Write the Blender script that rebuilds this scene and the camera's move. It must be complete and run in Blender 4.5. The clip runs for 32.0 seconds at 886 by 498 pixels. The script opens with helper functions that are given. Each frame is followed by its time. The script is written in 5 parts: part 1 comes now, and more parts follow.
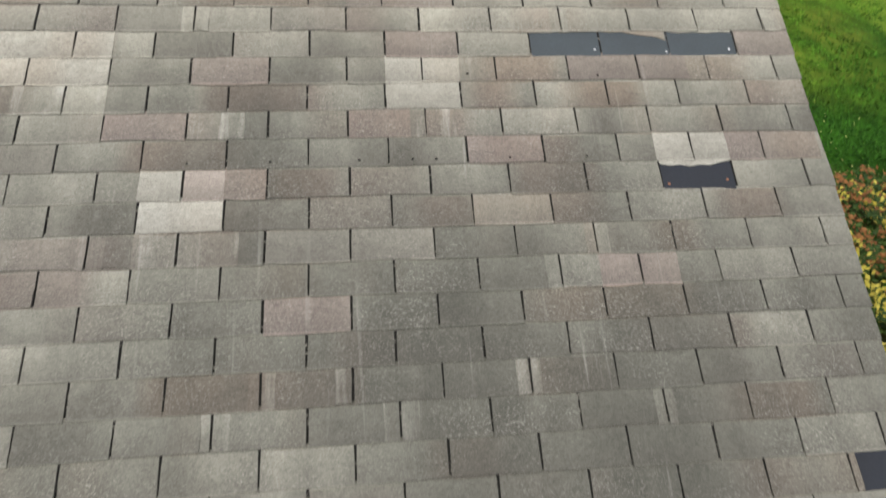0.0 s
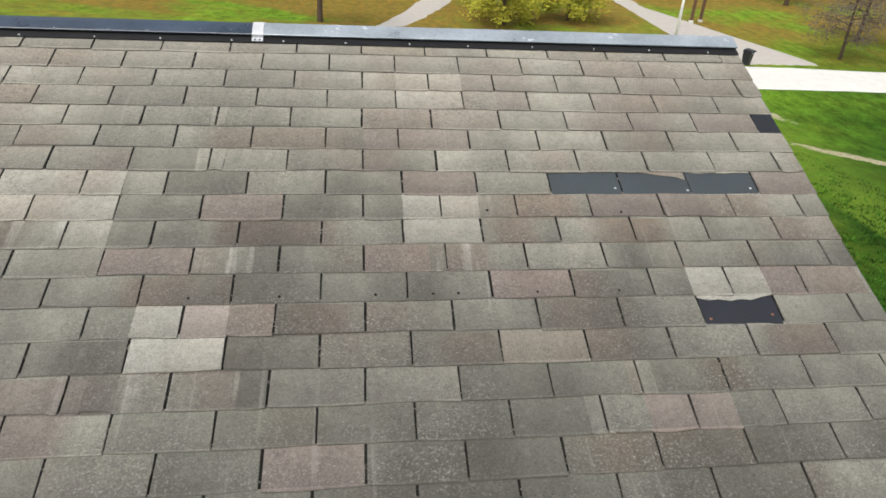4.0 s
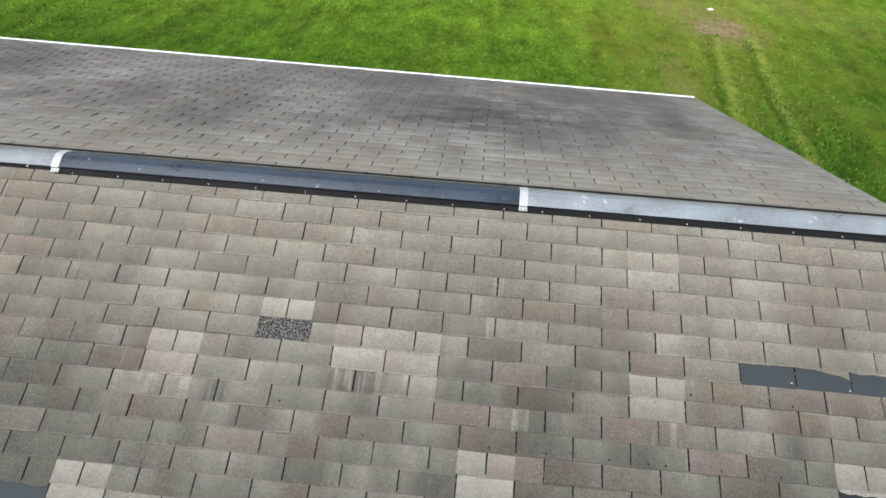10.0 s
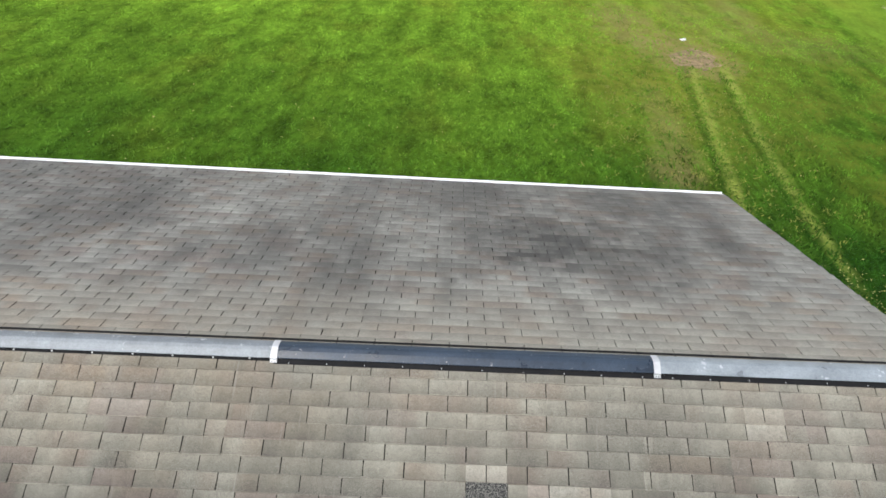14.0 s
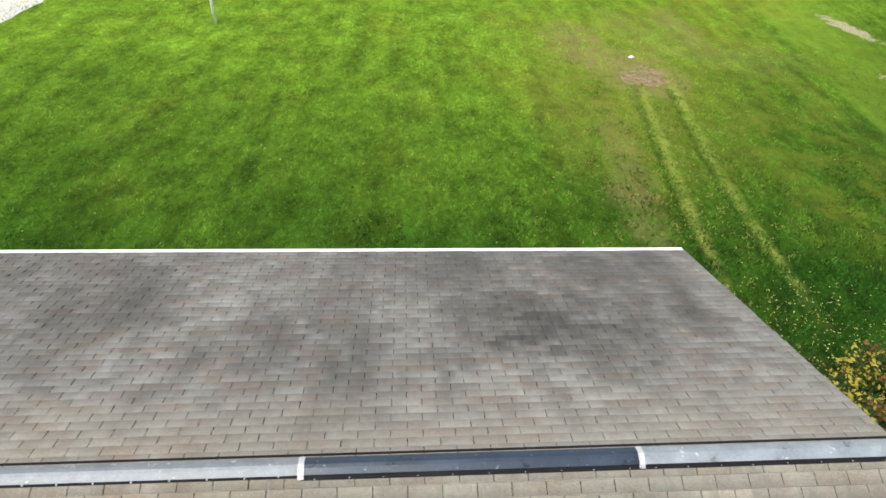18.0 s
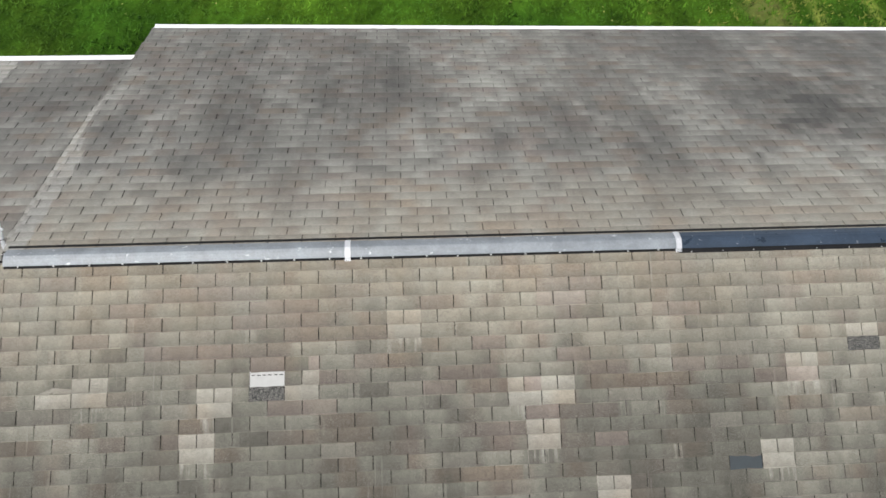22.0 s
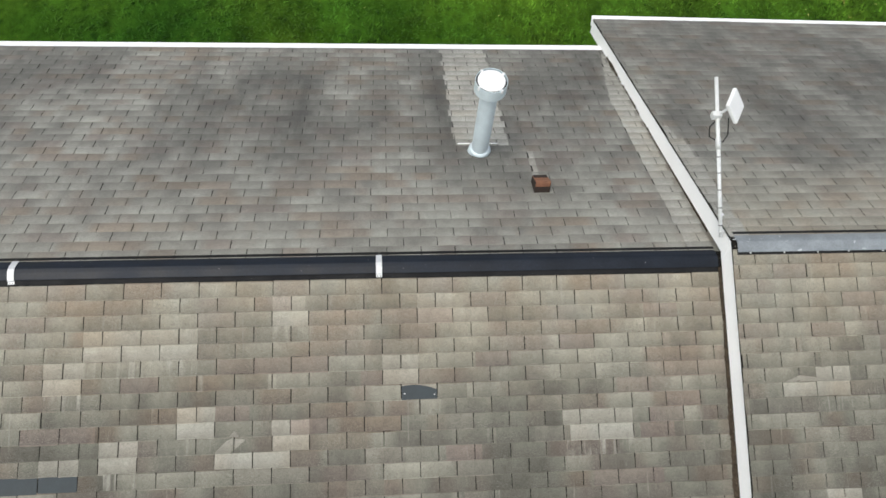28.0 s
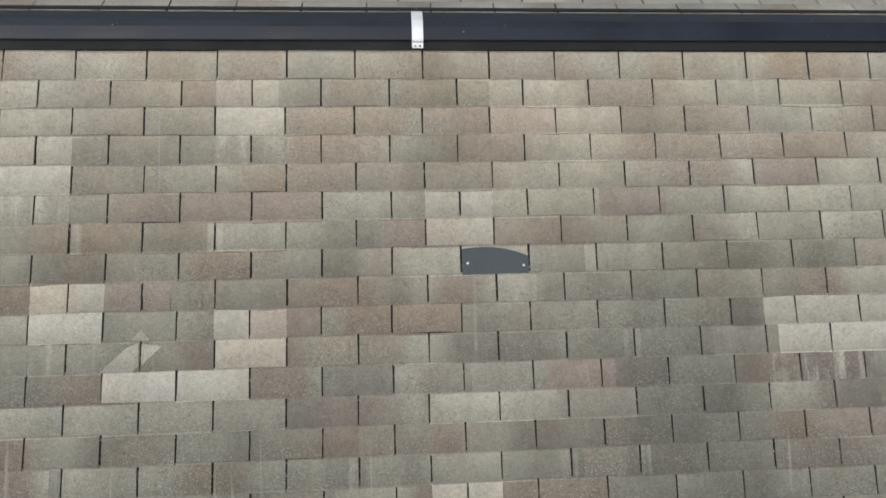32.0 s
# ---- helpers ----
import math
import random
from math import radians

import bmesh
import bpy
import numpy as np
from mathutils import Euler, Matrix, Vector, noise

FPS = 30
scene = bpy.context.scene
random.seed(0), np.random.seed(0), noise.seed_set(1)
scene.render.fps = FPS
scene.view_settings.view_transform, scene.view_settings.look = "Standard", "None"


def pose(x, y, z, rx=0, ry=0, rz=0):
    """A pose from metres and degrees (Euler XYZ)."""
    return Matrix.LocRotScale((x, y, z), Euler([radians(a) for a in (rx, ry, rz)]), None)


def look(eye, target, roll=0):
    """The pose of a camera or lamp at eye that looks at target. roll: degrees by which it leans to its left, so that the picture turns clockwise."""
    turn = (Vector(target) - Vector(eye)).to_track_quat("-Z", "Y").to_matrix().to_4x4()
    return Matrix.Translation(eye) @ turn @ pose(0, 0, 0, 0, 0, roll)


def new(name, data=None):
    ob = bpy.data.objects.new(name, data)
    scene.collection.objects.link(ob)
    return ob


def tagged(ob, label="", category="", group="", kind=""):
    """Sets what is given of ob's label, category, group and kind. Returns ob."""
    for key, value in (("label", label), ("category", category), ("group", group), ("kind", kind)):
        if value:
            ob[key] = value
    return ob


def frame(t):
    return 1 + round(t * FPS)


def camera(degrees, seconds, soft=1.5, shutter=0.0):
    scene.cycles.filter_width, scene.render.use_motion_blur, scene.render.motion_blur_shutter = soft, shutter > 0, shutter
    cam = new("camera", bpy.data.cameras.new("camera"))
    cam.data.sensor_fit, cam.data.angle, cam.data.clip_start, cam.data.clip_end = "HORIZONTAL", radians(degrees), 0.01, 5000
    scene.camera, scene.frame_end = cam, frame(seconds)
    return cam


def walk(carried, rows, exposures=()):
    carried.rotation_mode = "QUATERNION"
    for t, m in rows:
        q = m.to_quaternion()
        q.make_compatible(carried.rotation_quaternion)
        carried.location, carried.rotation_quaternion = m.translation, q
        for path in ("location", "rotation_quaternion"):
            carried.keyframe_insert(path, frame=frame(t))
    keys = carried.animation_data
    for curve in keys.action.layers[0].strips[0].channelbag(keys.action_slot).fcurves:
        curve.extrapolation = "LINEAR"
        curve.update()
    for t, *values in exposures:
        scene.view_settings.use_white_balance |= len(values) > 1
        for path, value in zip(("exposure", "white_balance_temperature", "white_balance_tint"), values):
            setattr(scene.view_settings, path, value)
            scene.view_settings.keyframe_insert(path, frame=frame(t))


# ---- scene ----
SOFT = 1.6
EXPOSURES = [(0.0, 0.65, 6500, 10), (1.0, 0.43, 6500, 10), (2.0, 0.46, 6500, 10), (4.5, 0.48, 6450, 10), (6.0, 0.41, 6320, 10), (7.0, 0.31, 6280, 10), (8.0, 0.38, 6250, 10), (13.0, 0.38, 6250, 10), (17.0, 0.60, 6500, 10), (19.0, 0.54, 6500, 10), (20.0, 0.39, 6500, 10), (24.0, 0.38, 6480, 9), (26.0, 0.35, 6500, 6.5), (29.0, 0.26, 6480, 8), (32.0, 0.31, 6450, 9)]
cam = camera(67.46, 32.0, soft=SOFT, shutter=0.3)
PATH = [
    (0, (9.689, -3.468, 7.946), (9.893, -2.123, 6.480), 4.41),
    (0.3, (9.710, -3.443, 7.861), (9.917, -1.929, 6.571), 3.91),
    (0.5, (9.723, -3.434, 7.810), (9.937, -1.814, 6.657), 3.75),
    (1, (9.741, -3.436, 7.664), (9.956, -1.750, 6.610), 3.52),
    (1.5, (9.748, -3.426, 7.569), (9.965, -1.741, 6.515), 3.50),
    (2, (9.744, -3.432, 7.584), (9.961, -1.750, 6.524), 3.53),
    (2.5, (9.740, -3.438, 7.730), (9.962, -1.757, 6.670), 3.70),
    (4.5, (9.414, -3.395, 7.552), (9.652, -1.691, 6.532), 3.4),
    (5, (9.011, -3.355, 7.4), (9.218, -1.655, 6.367), 2.7),
    (5.5, (8.867, -3.316, 7.452), (9.059, -1.618, 6.413), 2.6),
    (6, (8.868, -3.319, 7.625), (9.055, -1.611, 6.6), 2.4),
    (6.5, (8.871, -3.346, 7.823), (9.049, -1.729, 6.659), 2.4),
    (7, (8.873, -3.355, 8.081), (9.04, -1.926, 6.691), 2.6),
    (7.5, (8.876, -3.341, 8.312), (9.044, -1.935, 6.899), 2.8),
    (8, (8.855, -3.346, 8.596), (9.013, -1.933, 7.189), 2.9),
    (8.5, (8.823, -3.357, 8.817), (8.848, -1.926, 7.42), 2.5),
    (9, (8.829, -3.356, 8.926), (8.732, -1.923, 7.534), 2.0),
    (9.5, (8.83, -3.342, 9.247), (8.727, -1.911, 7.853), 2.2),
    (10, (8.85, -3.331, 9.523), (8.746, -1.893, 8.137), 2.1),
    (10.5, (8.841, -3.34, 9.491), (8.737, -1.9, 8.107), 2.1),
    (11, (8.778, -3.356, 9.456), (8.673, -1.916, 8.072), 2.1),
    (11.5, (8.65, -3.356, 9.592), (8.547, -1.915, 8.209), 2.2),
    (12, (8.431, -3.363, 9.834), (8.327, -1.919, 8.454), 2.1),
    (12.5, (8.091, -3.393, 10.172), (7.986, -1.946, 8.795), 2.0),
    (13, (7.669, -3.41, 10.598), (7.559, -1.961, 9.225), 1.8),
    (13.5, (7.524, -3.368, 10.932), (7.463, -1.911, 9.564), 1.6),
    (14, (7.416, -3.304, 11.114), (7.404, -1.848, 9.744), 1.9),
    (14.5, (7.424, -3.262, 11.308), (7.412, -1.805, 9.939), 1.9),
    (16.5, (7.443, -3.164, 11.965), (7.401, -1.702, 10.601), 1.7),
    (17, (7.405, -3.114, 12.061), (7.507, -1.653, 10.7), 1.8),
    (17.5, (7.368, -3.087, 12.155), (7.474, -1.627, 10.792), 1.9),
    (18, (7.039, -3.047, 12.267), (7.146, -1.587, 10.904), 2.0),
    (18.5, (6.455, -3.027, 12.317), (6.562, -1.595, 10.925), 2.1),
    (18.8, (6.046, -3.015, 12.31), (6.147, -1.75, 10.765), 3.2),
    (19, (5.734, -3.009, 12.303), (5.835, -1.859, 10.67), 2.9),
    (19.2, (5.38, -3.007, 12.302), (5.467, -2.011, 10.569), 3.5),
    (19.5, (4.755, -3.009, 12.325), (4.856, -2.06, 10.567), 3.5),
    (20, (4.312, -2.986, 12.29), (4.415, -2.033, 10.535), 3.7),
    (20.5, (4.19, -2.989, 12.271), (4.295, -2.035, 10.516), 3.9),
    (21, (4.112, -2.982, 12.258), (4.219, -2.027, 10.505), 4.0),
    (21.5, (3.868, -2.97, 12.217), (3.978, -2.017, 10.463), 4.2),
    (22, (3.535, -2.96, 12.202), (3.648, -2.006, 10.447), 4.4),
    (22.5, (3.1, -2.965, 12.185), (3.219, -2.009, 10.432), 4.8),
    (23, (2.563, -2.98, 12.134), (2.685, -2.024, 10.382), 5.0),
    (23.5, (1.944, -3.02, 12.107), (2.069, -2.063, 10.355), 5.2),
    (24, (1.242, -3.049, 12.068), (1.373, -2.091, 10.317), 5.5),
    (24.5, (0.478, -3.048, 12.042), (0.617, -2.087, 10.294), 6.1),
    (25, (-0.226, -3.023, 12.013), (-0.083, -2.062, 10.265), 6.4),
    (25.5, (-0.88, -2.995, 12.012), (-0.732, -2.034, 10.264), 6.6),
    (26, (-1.42, -2.962, 12.024), (-1.27, -2.002, 10.276), 6.8),
    (26.5, (-1.992, -2.915, 12.039), (-1.838, -1.955, 10.292), 7.0),
    (28.5, (-3.084, -2.708, 11.458), (-2.924, -1.745, 9.712), 7.3),
    (29, (-3.081, -2.727, 11.053), (-2.914, -1.747, 9.318), 7.5),
    (29.5, (-3.075, -2.687, 10.689), (-2.908, -1.715, 8.949), 7.5),
    (30, (-3.083, -2.61, 10.355), (-2.907, -1.651, 8.609), 8.1),
    (30.5, (-3.101, -2.535, 9.903), (-2.936, -1.577, 8.156), 7.5),
    (31, (-3.167, -2.448, 9.412), (-3.012, -1.49, 7.663), 7.0),
    (31.5, (-3.212, -2.384, 9.069), (-3.069, -1.442, 7.311), 6.5),
    (32, (-3.236, -2.388, 8.853), (-3.096, -1.463, 7.085), 6.5),
]
walk(cam, [(t, look(eye, target, roll)) for t, eye, target, roll in PATH], EXPOSURES)


# ---- world, sun, exposure ----
world = bpy.data.worlds.new("overcast_sky")
scene.world = world
world.use_nodes = True
_w = world.node_tree
_sky = _w.nodes.new("ShaderNodeTexSky")
_sky.sky_type = "NISHITA"
_sky.sun_disc = False
_sky.sun_elevation, _sky.sun_rotation = radians(63), radians(228)
_sky.dust_density, _sky.air_density = 3.0, 1.0
_cloud = _w.nodes.new("ShaderNodeHueSaturation")
_cloud.inputs["Saturation"].default_value = 0.4
_w.links.new(_sky.outputs[0], _cloud.inputs["Color"])
_w.links.new(_cloud.outputs[0], _w.nodes["Background"].inputs[0])
_w.nodes["Background"].inputs[1].default_value = 0.15
sun_data = bpy.data.lights.new("sun", "SUN")
sun_data.energy, sun_data.angle, sun_data.color = 1.15, radians(35), (1.0, 0.95, 0.87)
sun = new("sun", sun_data)
sun.matrix_world = look((-11, -10, 29), (0, 0, 0))


# ---- materials ----
class Nodes:
    """A small helper to wire node materials."""

    def __init__(self, name, rough=0.9, metal=0.0, spec=0.3):
        self.mat = bpy.data.materials.new(name)
        self.mat.use_nodes = True
        self.t = self.mat.node_tree
        self.b = self.t.nodes["Principled BSDF"]
        self.b.inputs["Roughness"].default_value = rough
        self.b.inputs["Metallic"].default_value = metal
        self.b.inputs["Specular IOR Level"].default_value = spec
        self.pos = self.t.nodes.new("ShaderNodeNewGeometry").outputs["Position"]

    def put(self, socket, value):
        if hasattr(value, "is_output"):
            self.t.links.new(value, socket)
        else:
            socket.default_value = value

    def math(self, op, a, b=0.0, c=0.0):
        n = self.t.nodes.new("ShaderNodeMath")
        n.operation = op
        for i, v in enumerate((a, b, c)):
            self.put(n.inputs[i], v)
        return n.outputs[0]

    def split(self, v):
        n = self.t.nodes.new("ShaderNodeSeparateXYZ")
        self.put(n.inputs[0], v)
        return n.outputs

    def join(self, x, y, z):
        n = self.t.nodes.new("ShaderNodeCombineXYZ")
        for i, v in enumerate((x, y, z)):
            self.put(n.inputs[i], v)
        return n.outputs[0]

    def noise(self, v, scale, detail=2.0, rough=0.5):
        n = self.t.nodes.new("ShaderNodeTexNoise")
        self.put(n.inputs["Vector"], v)
        n.inputs["Scale"].default_value = scale
        n.inputs["Detail"].default_value = detail
        n.inputs["Roughness"].default_value = rough
        return n.outputs[0]

    def map(self, v, a, b, lo=0.0, hi=1.0):
        n = self.t.nodes.new("ShaderNodeMapRange")
        for i, x in enumerate((v, a, b, lo, hi)):
            self.put(n.inputs[i], x)
        return n.outputs[0]

    def scaled(self, v, x, y, z):
        n = self.t.nodes.new("ShaderNodeVectorMath")
        n.operation = "MULTIPLY"
        self.put(n.inputs[0], v)
        n.inputs[1].default_value = (x, y, z)
        return n.outputs[0]

    def mix(self, f, a, b, mode="MIX"):
        n = self.t.nodes.new("ShaderNodeMix")
        n.data_type, n.blend_type = "RGBA", mode
        self.put(n.inputs[0], f)
        for i, v in ((6, a), (7, b)):
            self.put(n.inputs[i], (*v, 1) if isinstance(v, tuple) and len(v) == 3 else v)
        return n.outputs[2]

    def grey(self, v):
        n = self.t.nodes.new("ShaderNodeCombineColor")
        for i in range(3):
            self.put(n.inputs[i], v)
        return n.outputs[0]

    def random(self):
        """A number of its own for each separate piece, joined or not."""
        a = self.t.nodes.new("ShaderNodeObjectInfo").outputs["Random"]
        b = self.t.nodes.new("ShaderNodeNewGeometry").outputs["Random Per Island"]
        return self.math("FRACT", self.math("ADD", a, self.math("MULTIPLY", b, 7.31)))

    def finish(self, colour, bump=None, strength=0.3, distance=0.002):
        self.put(self.b.inputs["Base Color"], (*colour, 1) if isinstance(colour, tuple) else colour)
        if bump is not None:
            n = self.t.nodes.new("ShaderNodeBump")
            n.inputs["Strength"].default_value, n.inputs["Distance"].default_value = strength, distance
            self.put(n.inputs["Height"], bump)
            self.t.links.new(n.outputs[0], self.b.inputs["Normal"])
        return self.mat


def granules(m):
    fine = m.noise(m.pos, 210, 2, 0.6)
    mid = m.noise(m.pos, 55, 3, 0.65)
    blot = m.noise(m.pos, 13, 4, 0.7)
    g = m.math("ADD", m.math("ADD", m.map(fine, 0.3, 0.7, 0.76, 1.24), m.map(mid, 0.3, 0.7, -0.10, 0.10)), m.map(blot, 0.3, 0.7, -0.11, 0.11))
    return g, fine


def shingle_material(name, base, brown, dark, pale, s0, angle, stain=0.0, spread=1.0, streak=0.0, algae=(0.0396, 0.03816, 0.03672), reach=(0.35, 2.2), marks=(), cover=(0.42, 0.66), expo=0.127, salty=1.0, rinse=1.0, sheen=(0.95, 0.15)):
    """Weathered granules: a blend of tones that runs along each course, stains and worn spots."""
    m = Nodes(name, sheen[0], 0.0, sheen[1])
    x, y, _ = m.split(m.pos)
    down = m.math("DIVIDE", m.math("ABSOLUTE", y), math.cos(angle))
    course = m.math("FLOOR", m.math("SUBTRACT", m.math("DIVIDE", m.math("SUBTRACT", down, s0), expo), 0.04))
    r = m.random()
    run1 = m.noise(m.join(m.math("MULTIPLY", x, 1.9), m.math("MULTIPLY", course, 3.71), 0.0), 1.0, 1.0)
    run2 = m.noise(m.join(m.math("MULTIPLY", x, 2.7), m.math("MULTIPLY", course, 5.13), 40.0), 1.0, 1.0)
    run3 = m.noise(m.join(m.math("MULTIPLY", x, 1.6), m.math("MULTIPLY", course, 4.37), 80.0), 1.0, 1.0)
    jit = m.math("MULTIPLY", m.math("SUBTRACT", r, 0.5), 0.10)
    f1 = m.map(m.math("ADD", run1, jit), 0.50, 0.62, 0.0, 0.82 * spread)
    f2 = m.map(m.math("SUBTRACT", run2, jit), 0.5, 0.68, 0.0, 0.8 * spread)
    f3 = m.map(m.math("ADD", run3, m.math("MULTIPLY", jit, 1.4)), 0.48, 0.66, 0.0, 0.85 * spread)
    c = m.mix(f3, base, pale)
    c = m.mix(f2, c, dark)
    hue = m.noise(m.join(m.math("MULTIPLY", x, 0.5), m.math("MULTIPLY", course, 2.3), 120.0), 1.0, 1.0)
    c = m.mix(f1, c, m.mix(m.map(hue, 0.42, 0.58), brown, (brown[0] * 1.1, brown[1] * 1.03, brown[2] * 0.9)))
    c = m.mix(1.0, c, m.grey(m.map(r, 0, 1, 1 - 0.06 * spread, 1 + 0.06 * spread)), "MULTIPLY")
    big = m.noise(m.scaled(m.pos, 0.9, 0.55, 0.55), 1.3, 4, 0.6)
    c = m.mix(1.0, c, m.grey(m.map(big, 0.3, 0.7, 0.79, 1.17)), "MULTIPLY")
    if stain:
        low = m.math("ADD", m.math("MULTIPLY", course, 0.095), m.math("MULTIPLY", down, 0.25))
        a1 = m.noise(m.join(x, m.math("MULTIPLY", low, 0.3), 7.0), 0.95, 4, 0.62)
        a2 = m.noise(m.join(m.math("MULTIPLY", x, 2.4), m.math("MULTIPLY", course, 0.21), 19.0), 1.0, 3, 0.6)
        a2 = m.math("ADD", a2, m.math("MULTIPLY", m.math("SUBTRACT", r, 0.5), 0.12))
        grow = m.map(down, reach[0], reach[1], 0.15, 1.0)
        a = m.math("MULTIPLY", m.map(m.math("ADD", m.math("MULTIPLY", a1, 0.68), m.math("MULTIPLY", a2, 0.32)), cover[0], cover[1], 0.0, stain), grow)
        c = m.mix(a, c, algae)
    if marks:
        wob = m.math("ADD", m.map(m.noise(m.join(m.math("MULTIPLY", x, 0.7), m.math("MULTIPLY", course, 0.11), 3.0), 3.2, 4, 0.65), 0.3, 0.7, -0.6, 0.6), m.math("MULTIPLY", m.math("SUBTRACT", r, 0.5), 0.25))
        most = 0.0
        for mx, ms, rx, rs, k in marks:
            q = m.math("SQRT", m.math("ADD", m.math("POWER", m.math("DIVIDE", m.math("SUBTRACT", x, mx), rx), 2.0), m.math("POWER", m.math("DIVIDE", m.math("SUBTRACT", down, ms), rs), 2.0)))
            most = m.math("MAXIMUM", most, m.map(m.math("ADD", q, wob), 0.0, 1.45, k, 0.0))
        c = m.mix(most, c, algae)
    if streak:
        st = m.math("ADD", m.noise(m.scaled(m.pos, 22.0, 1.5, 1.5), 1.0, 3, 0.6), m.map(m.noise(m.pos, 9.0, 2), 0.3, 0.7, -0.06, 0.06))
        c = m.mix(m.map(st, 0.5, 0.7, 0.0, streak), c, (0.36, 0.3456, 0.306))
    # rain off the metal ridge vent keeps the upper courses cleaner
    c = m.mix(1.0, c, m.mix(m.map(down, 0.15, 1.5, rinse, 0.0), (1.0, 1.0, 1.0), (1.13, 1.11, 1.07)), "MULTIPLY")
    # tan and rusty blotches washed down from the vent's nails
    ochre = m.noise(m.scaled(m.pos, 1.0, 0.7, 0.7), 2.1, 4, 0.6)
    c = m.mix(m.map(down, 0.25, 1.3, 0.46 * rinse, 0.0), c, m.mix(m.math("MULTIPLY", m.map(ochre, 0.36, 0.6), m.map(x, 5.5, 8.5, 1.0, 0.25)), (0.335, 0.318, 0.272), (0.312, 0.259, 0.196)))
    g, fine = granules(m)
    c = m.mix(1.0, c, m.grey(g), "MULTIPLY")
    c = m.mix(1.0, c, (0.985, 0.995, 0.972), "MULTIPLY")
    # grime and soft shade at the butt edges, painted as a gradient down each tab
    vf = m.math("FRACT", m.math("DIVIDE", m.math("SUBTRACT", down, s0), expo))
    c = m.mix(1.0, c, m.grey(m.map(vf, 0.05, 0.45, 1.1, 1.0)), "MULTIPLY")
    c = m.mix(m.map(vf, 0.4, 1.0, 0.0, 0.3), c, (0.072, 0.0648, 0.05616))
    # bare pale granules, thick on some tabs and thin on others, and dark pits
    patch = m.map(m.math("ADD", m.noise(m.pos, 2.6, 4, 0.65), m.math("MULTIPLY", m.math("SUBTRACT", r, 0.5), 0.14)), 0.38, 0.64, 0.12, 1.0)
    salt = m.math("MULTIPLY", m.map(m.noise(m.pos, 125, 3, 0.75), 0.53, 0.68, 0.0, 0.5 * salty), m.math("MULTIPLY", patch, m.map(vf, 0.0, 0.6, 0.55, 1.0)))
    c = m.mix(salt, c, (0.43, 0.418, 0.362))
    c = m.mix(m.math("MULTIPLY", m.map(m.noise(m.pos, 70, 3, 0.7), 0.36, 0.46, 0.34 * salty, 0.0), patch), c, (0.062, 0.056, 0.048))
    # thin pale runs that rain draws down the slope
    run = m.noise(m.join(m.math("MULTIPLY", x, 34.0), m.math("MULTIPLY", down, 1.1), 5.0), 1.0, 2, 0.5)
    c = m.mix(m.math("MULTIPLY", m.map(run, 0.64, 0.74, 0.0, 0.3 * salty), m.map(m.noise(m.pos, 1.9, 3, 0.6), 0.45, 0.62)), c, (0.40, 0.385, 0.345))
    spot = m.noise(m.pos, 14.0, 3, 0.7)
    c = m.mix(m.map(spot, 0.66, 0.76, 0.0, 0.18), c, (0.36, 0.3456, 0.3096))
    return m.finish(c, fine, 0.5, 0.0015)


def simple(name, colour, rough=0.6, metal=0.0, vary=0.12, scale=6.0, bump=0.0, spec=0.4, spots=None):
    m = Nodes(name, rough, metal, spec)
    n1, n2 = m.noise(m.pos, scale, 4, 0.6), m.noise(m.pos, scale * 14, 2, 0.6)
    c = m.mix(1.0, colour, m.grey(m.map(n1, 0.3, 0.7, 1 - vary, 1 + vary)), "MULTIPLY")
    c = m.mix(1.0, c, m.grey(m.map(n2, 0.3, 0.7, 1 - vary / 2, 1 + vary / 2)), "MULTIPLY")
    if spots:
        c = m.mix(m.map(m.noise(m.pos, spots[0], 3, 0.7), spots[1], spots[1] + 0.05, 0, 1), c, spots[2])
    m.put(m.b.inputs["Roughness"], m.map(n1, 0.3, 0.7, max(rough - 0.1, 0.02), min(rough + 0.1, 1)))
    return m.finish(c, n2, bump, 0.003) if bump else m.finish(c)


P = radians(21.6)  # pitch of all slopes but the low wing's far one
PL = radians(19.8)
HR, HL = 6.885, 6.616  # ridge heights of the high and the low wing
TAB, EXPO = 0.3048, 0.127
TAB_LOW, EXPO_LOW, S_LOW = 0.3093, 0.1292, 0.17  # the low wing was laid a little wider

TONES = dict(base=(0.232, 0.2232, 0.188), brown=(0.168, 0.135, 0.119), dark=(0.122, 0.113, 0.097), pale=(0.328, 0.313, 0.262))
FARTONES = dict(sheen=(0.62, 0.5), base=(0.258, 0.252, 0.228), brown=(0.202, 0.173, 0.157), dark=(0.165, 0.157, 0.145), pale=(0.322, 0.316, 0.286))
GRIME = dict(stain=0.88, algae=(0.072, 0.07, 0.059), reach=(0.7, 2.3), cover=(0.3, 0.58))
GRIME_LOW = dict(GRIME, stain=0.6)
NEARMARKS = ((8.95, 0.75, 0.3, 0.45, 0.5), (9.0, 1.7, 0.4, 0.9, 0.6), (2.2, 1.5, 0.3, 0.8, 0.35), (4.9, 1.7, 0.35, 0.6, 0.3), (6.2, 1.9, 0.5, 0.6, 0.4), (10.8, 2.4, 1.1, 0.8, 0.65), (8.7, 2.6, 0.7, 0.4, 0.4))
LOWMARKS = ((-3.05, 0.6, 0.2, 0.45, 0.75), (-4.3, 1.2, 0.4, 0.6, 0.35), (-1.9, 1.7, 0.4, 0.8, 0.3), (-5.6, 1.6, 0.4, 0.6, 0.35))
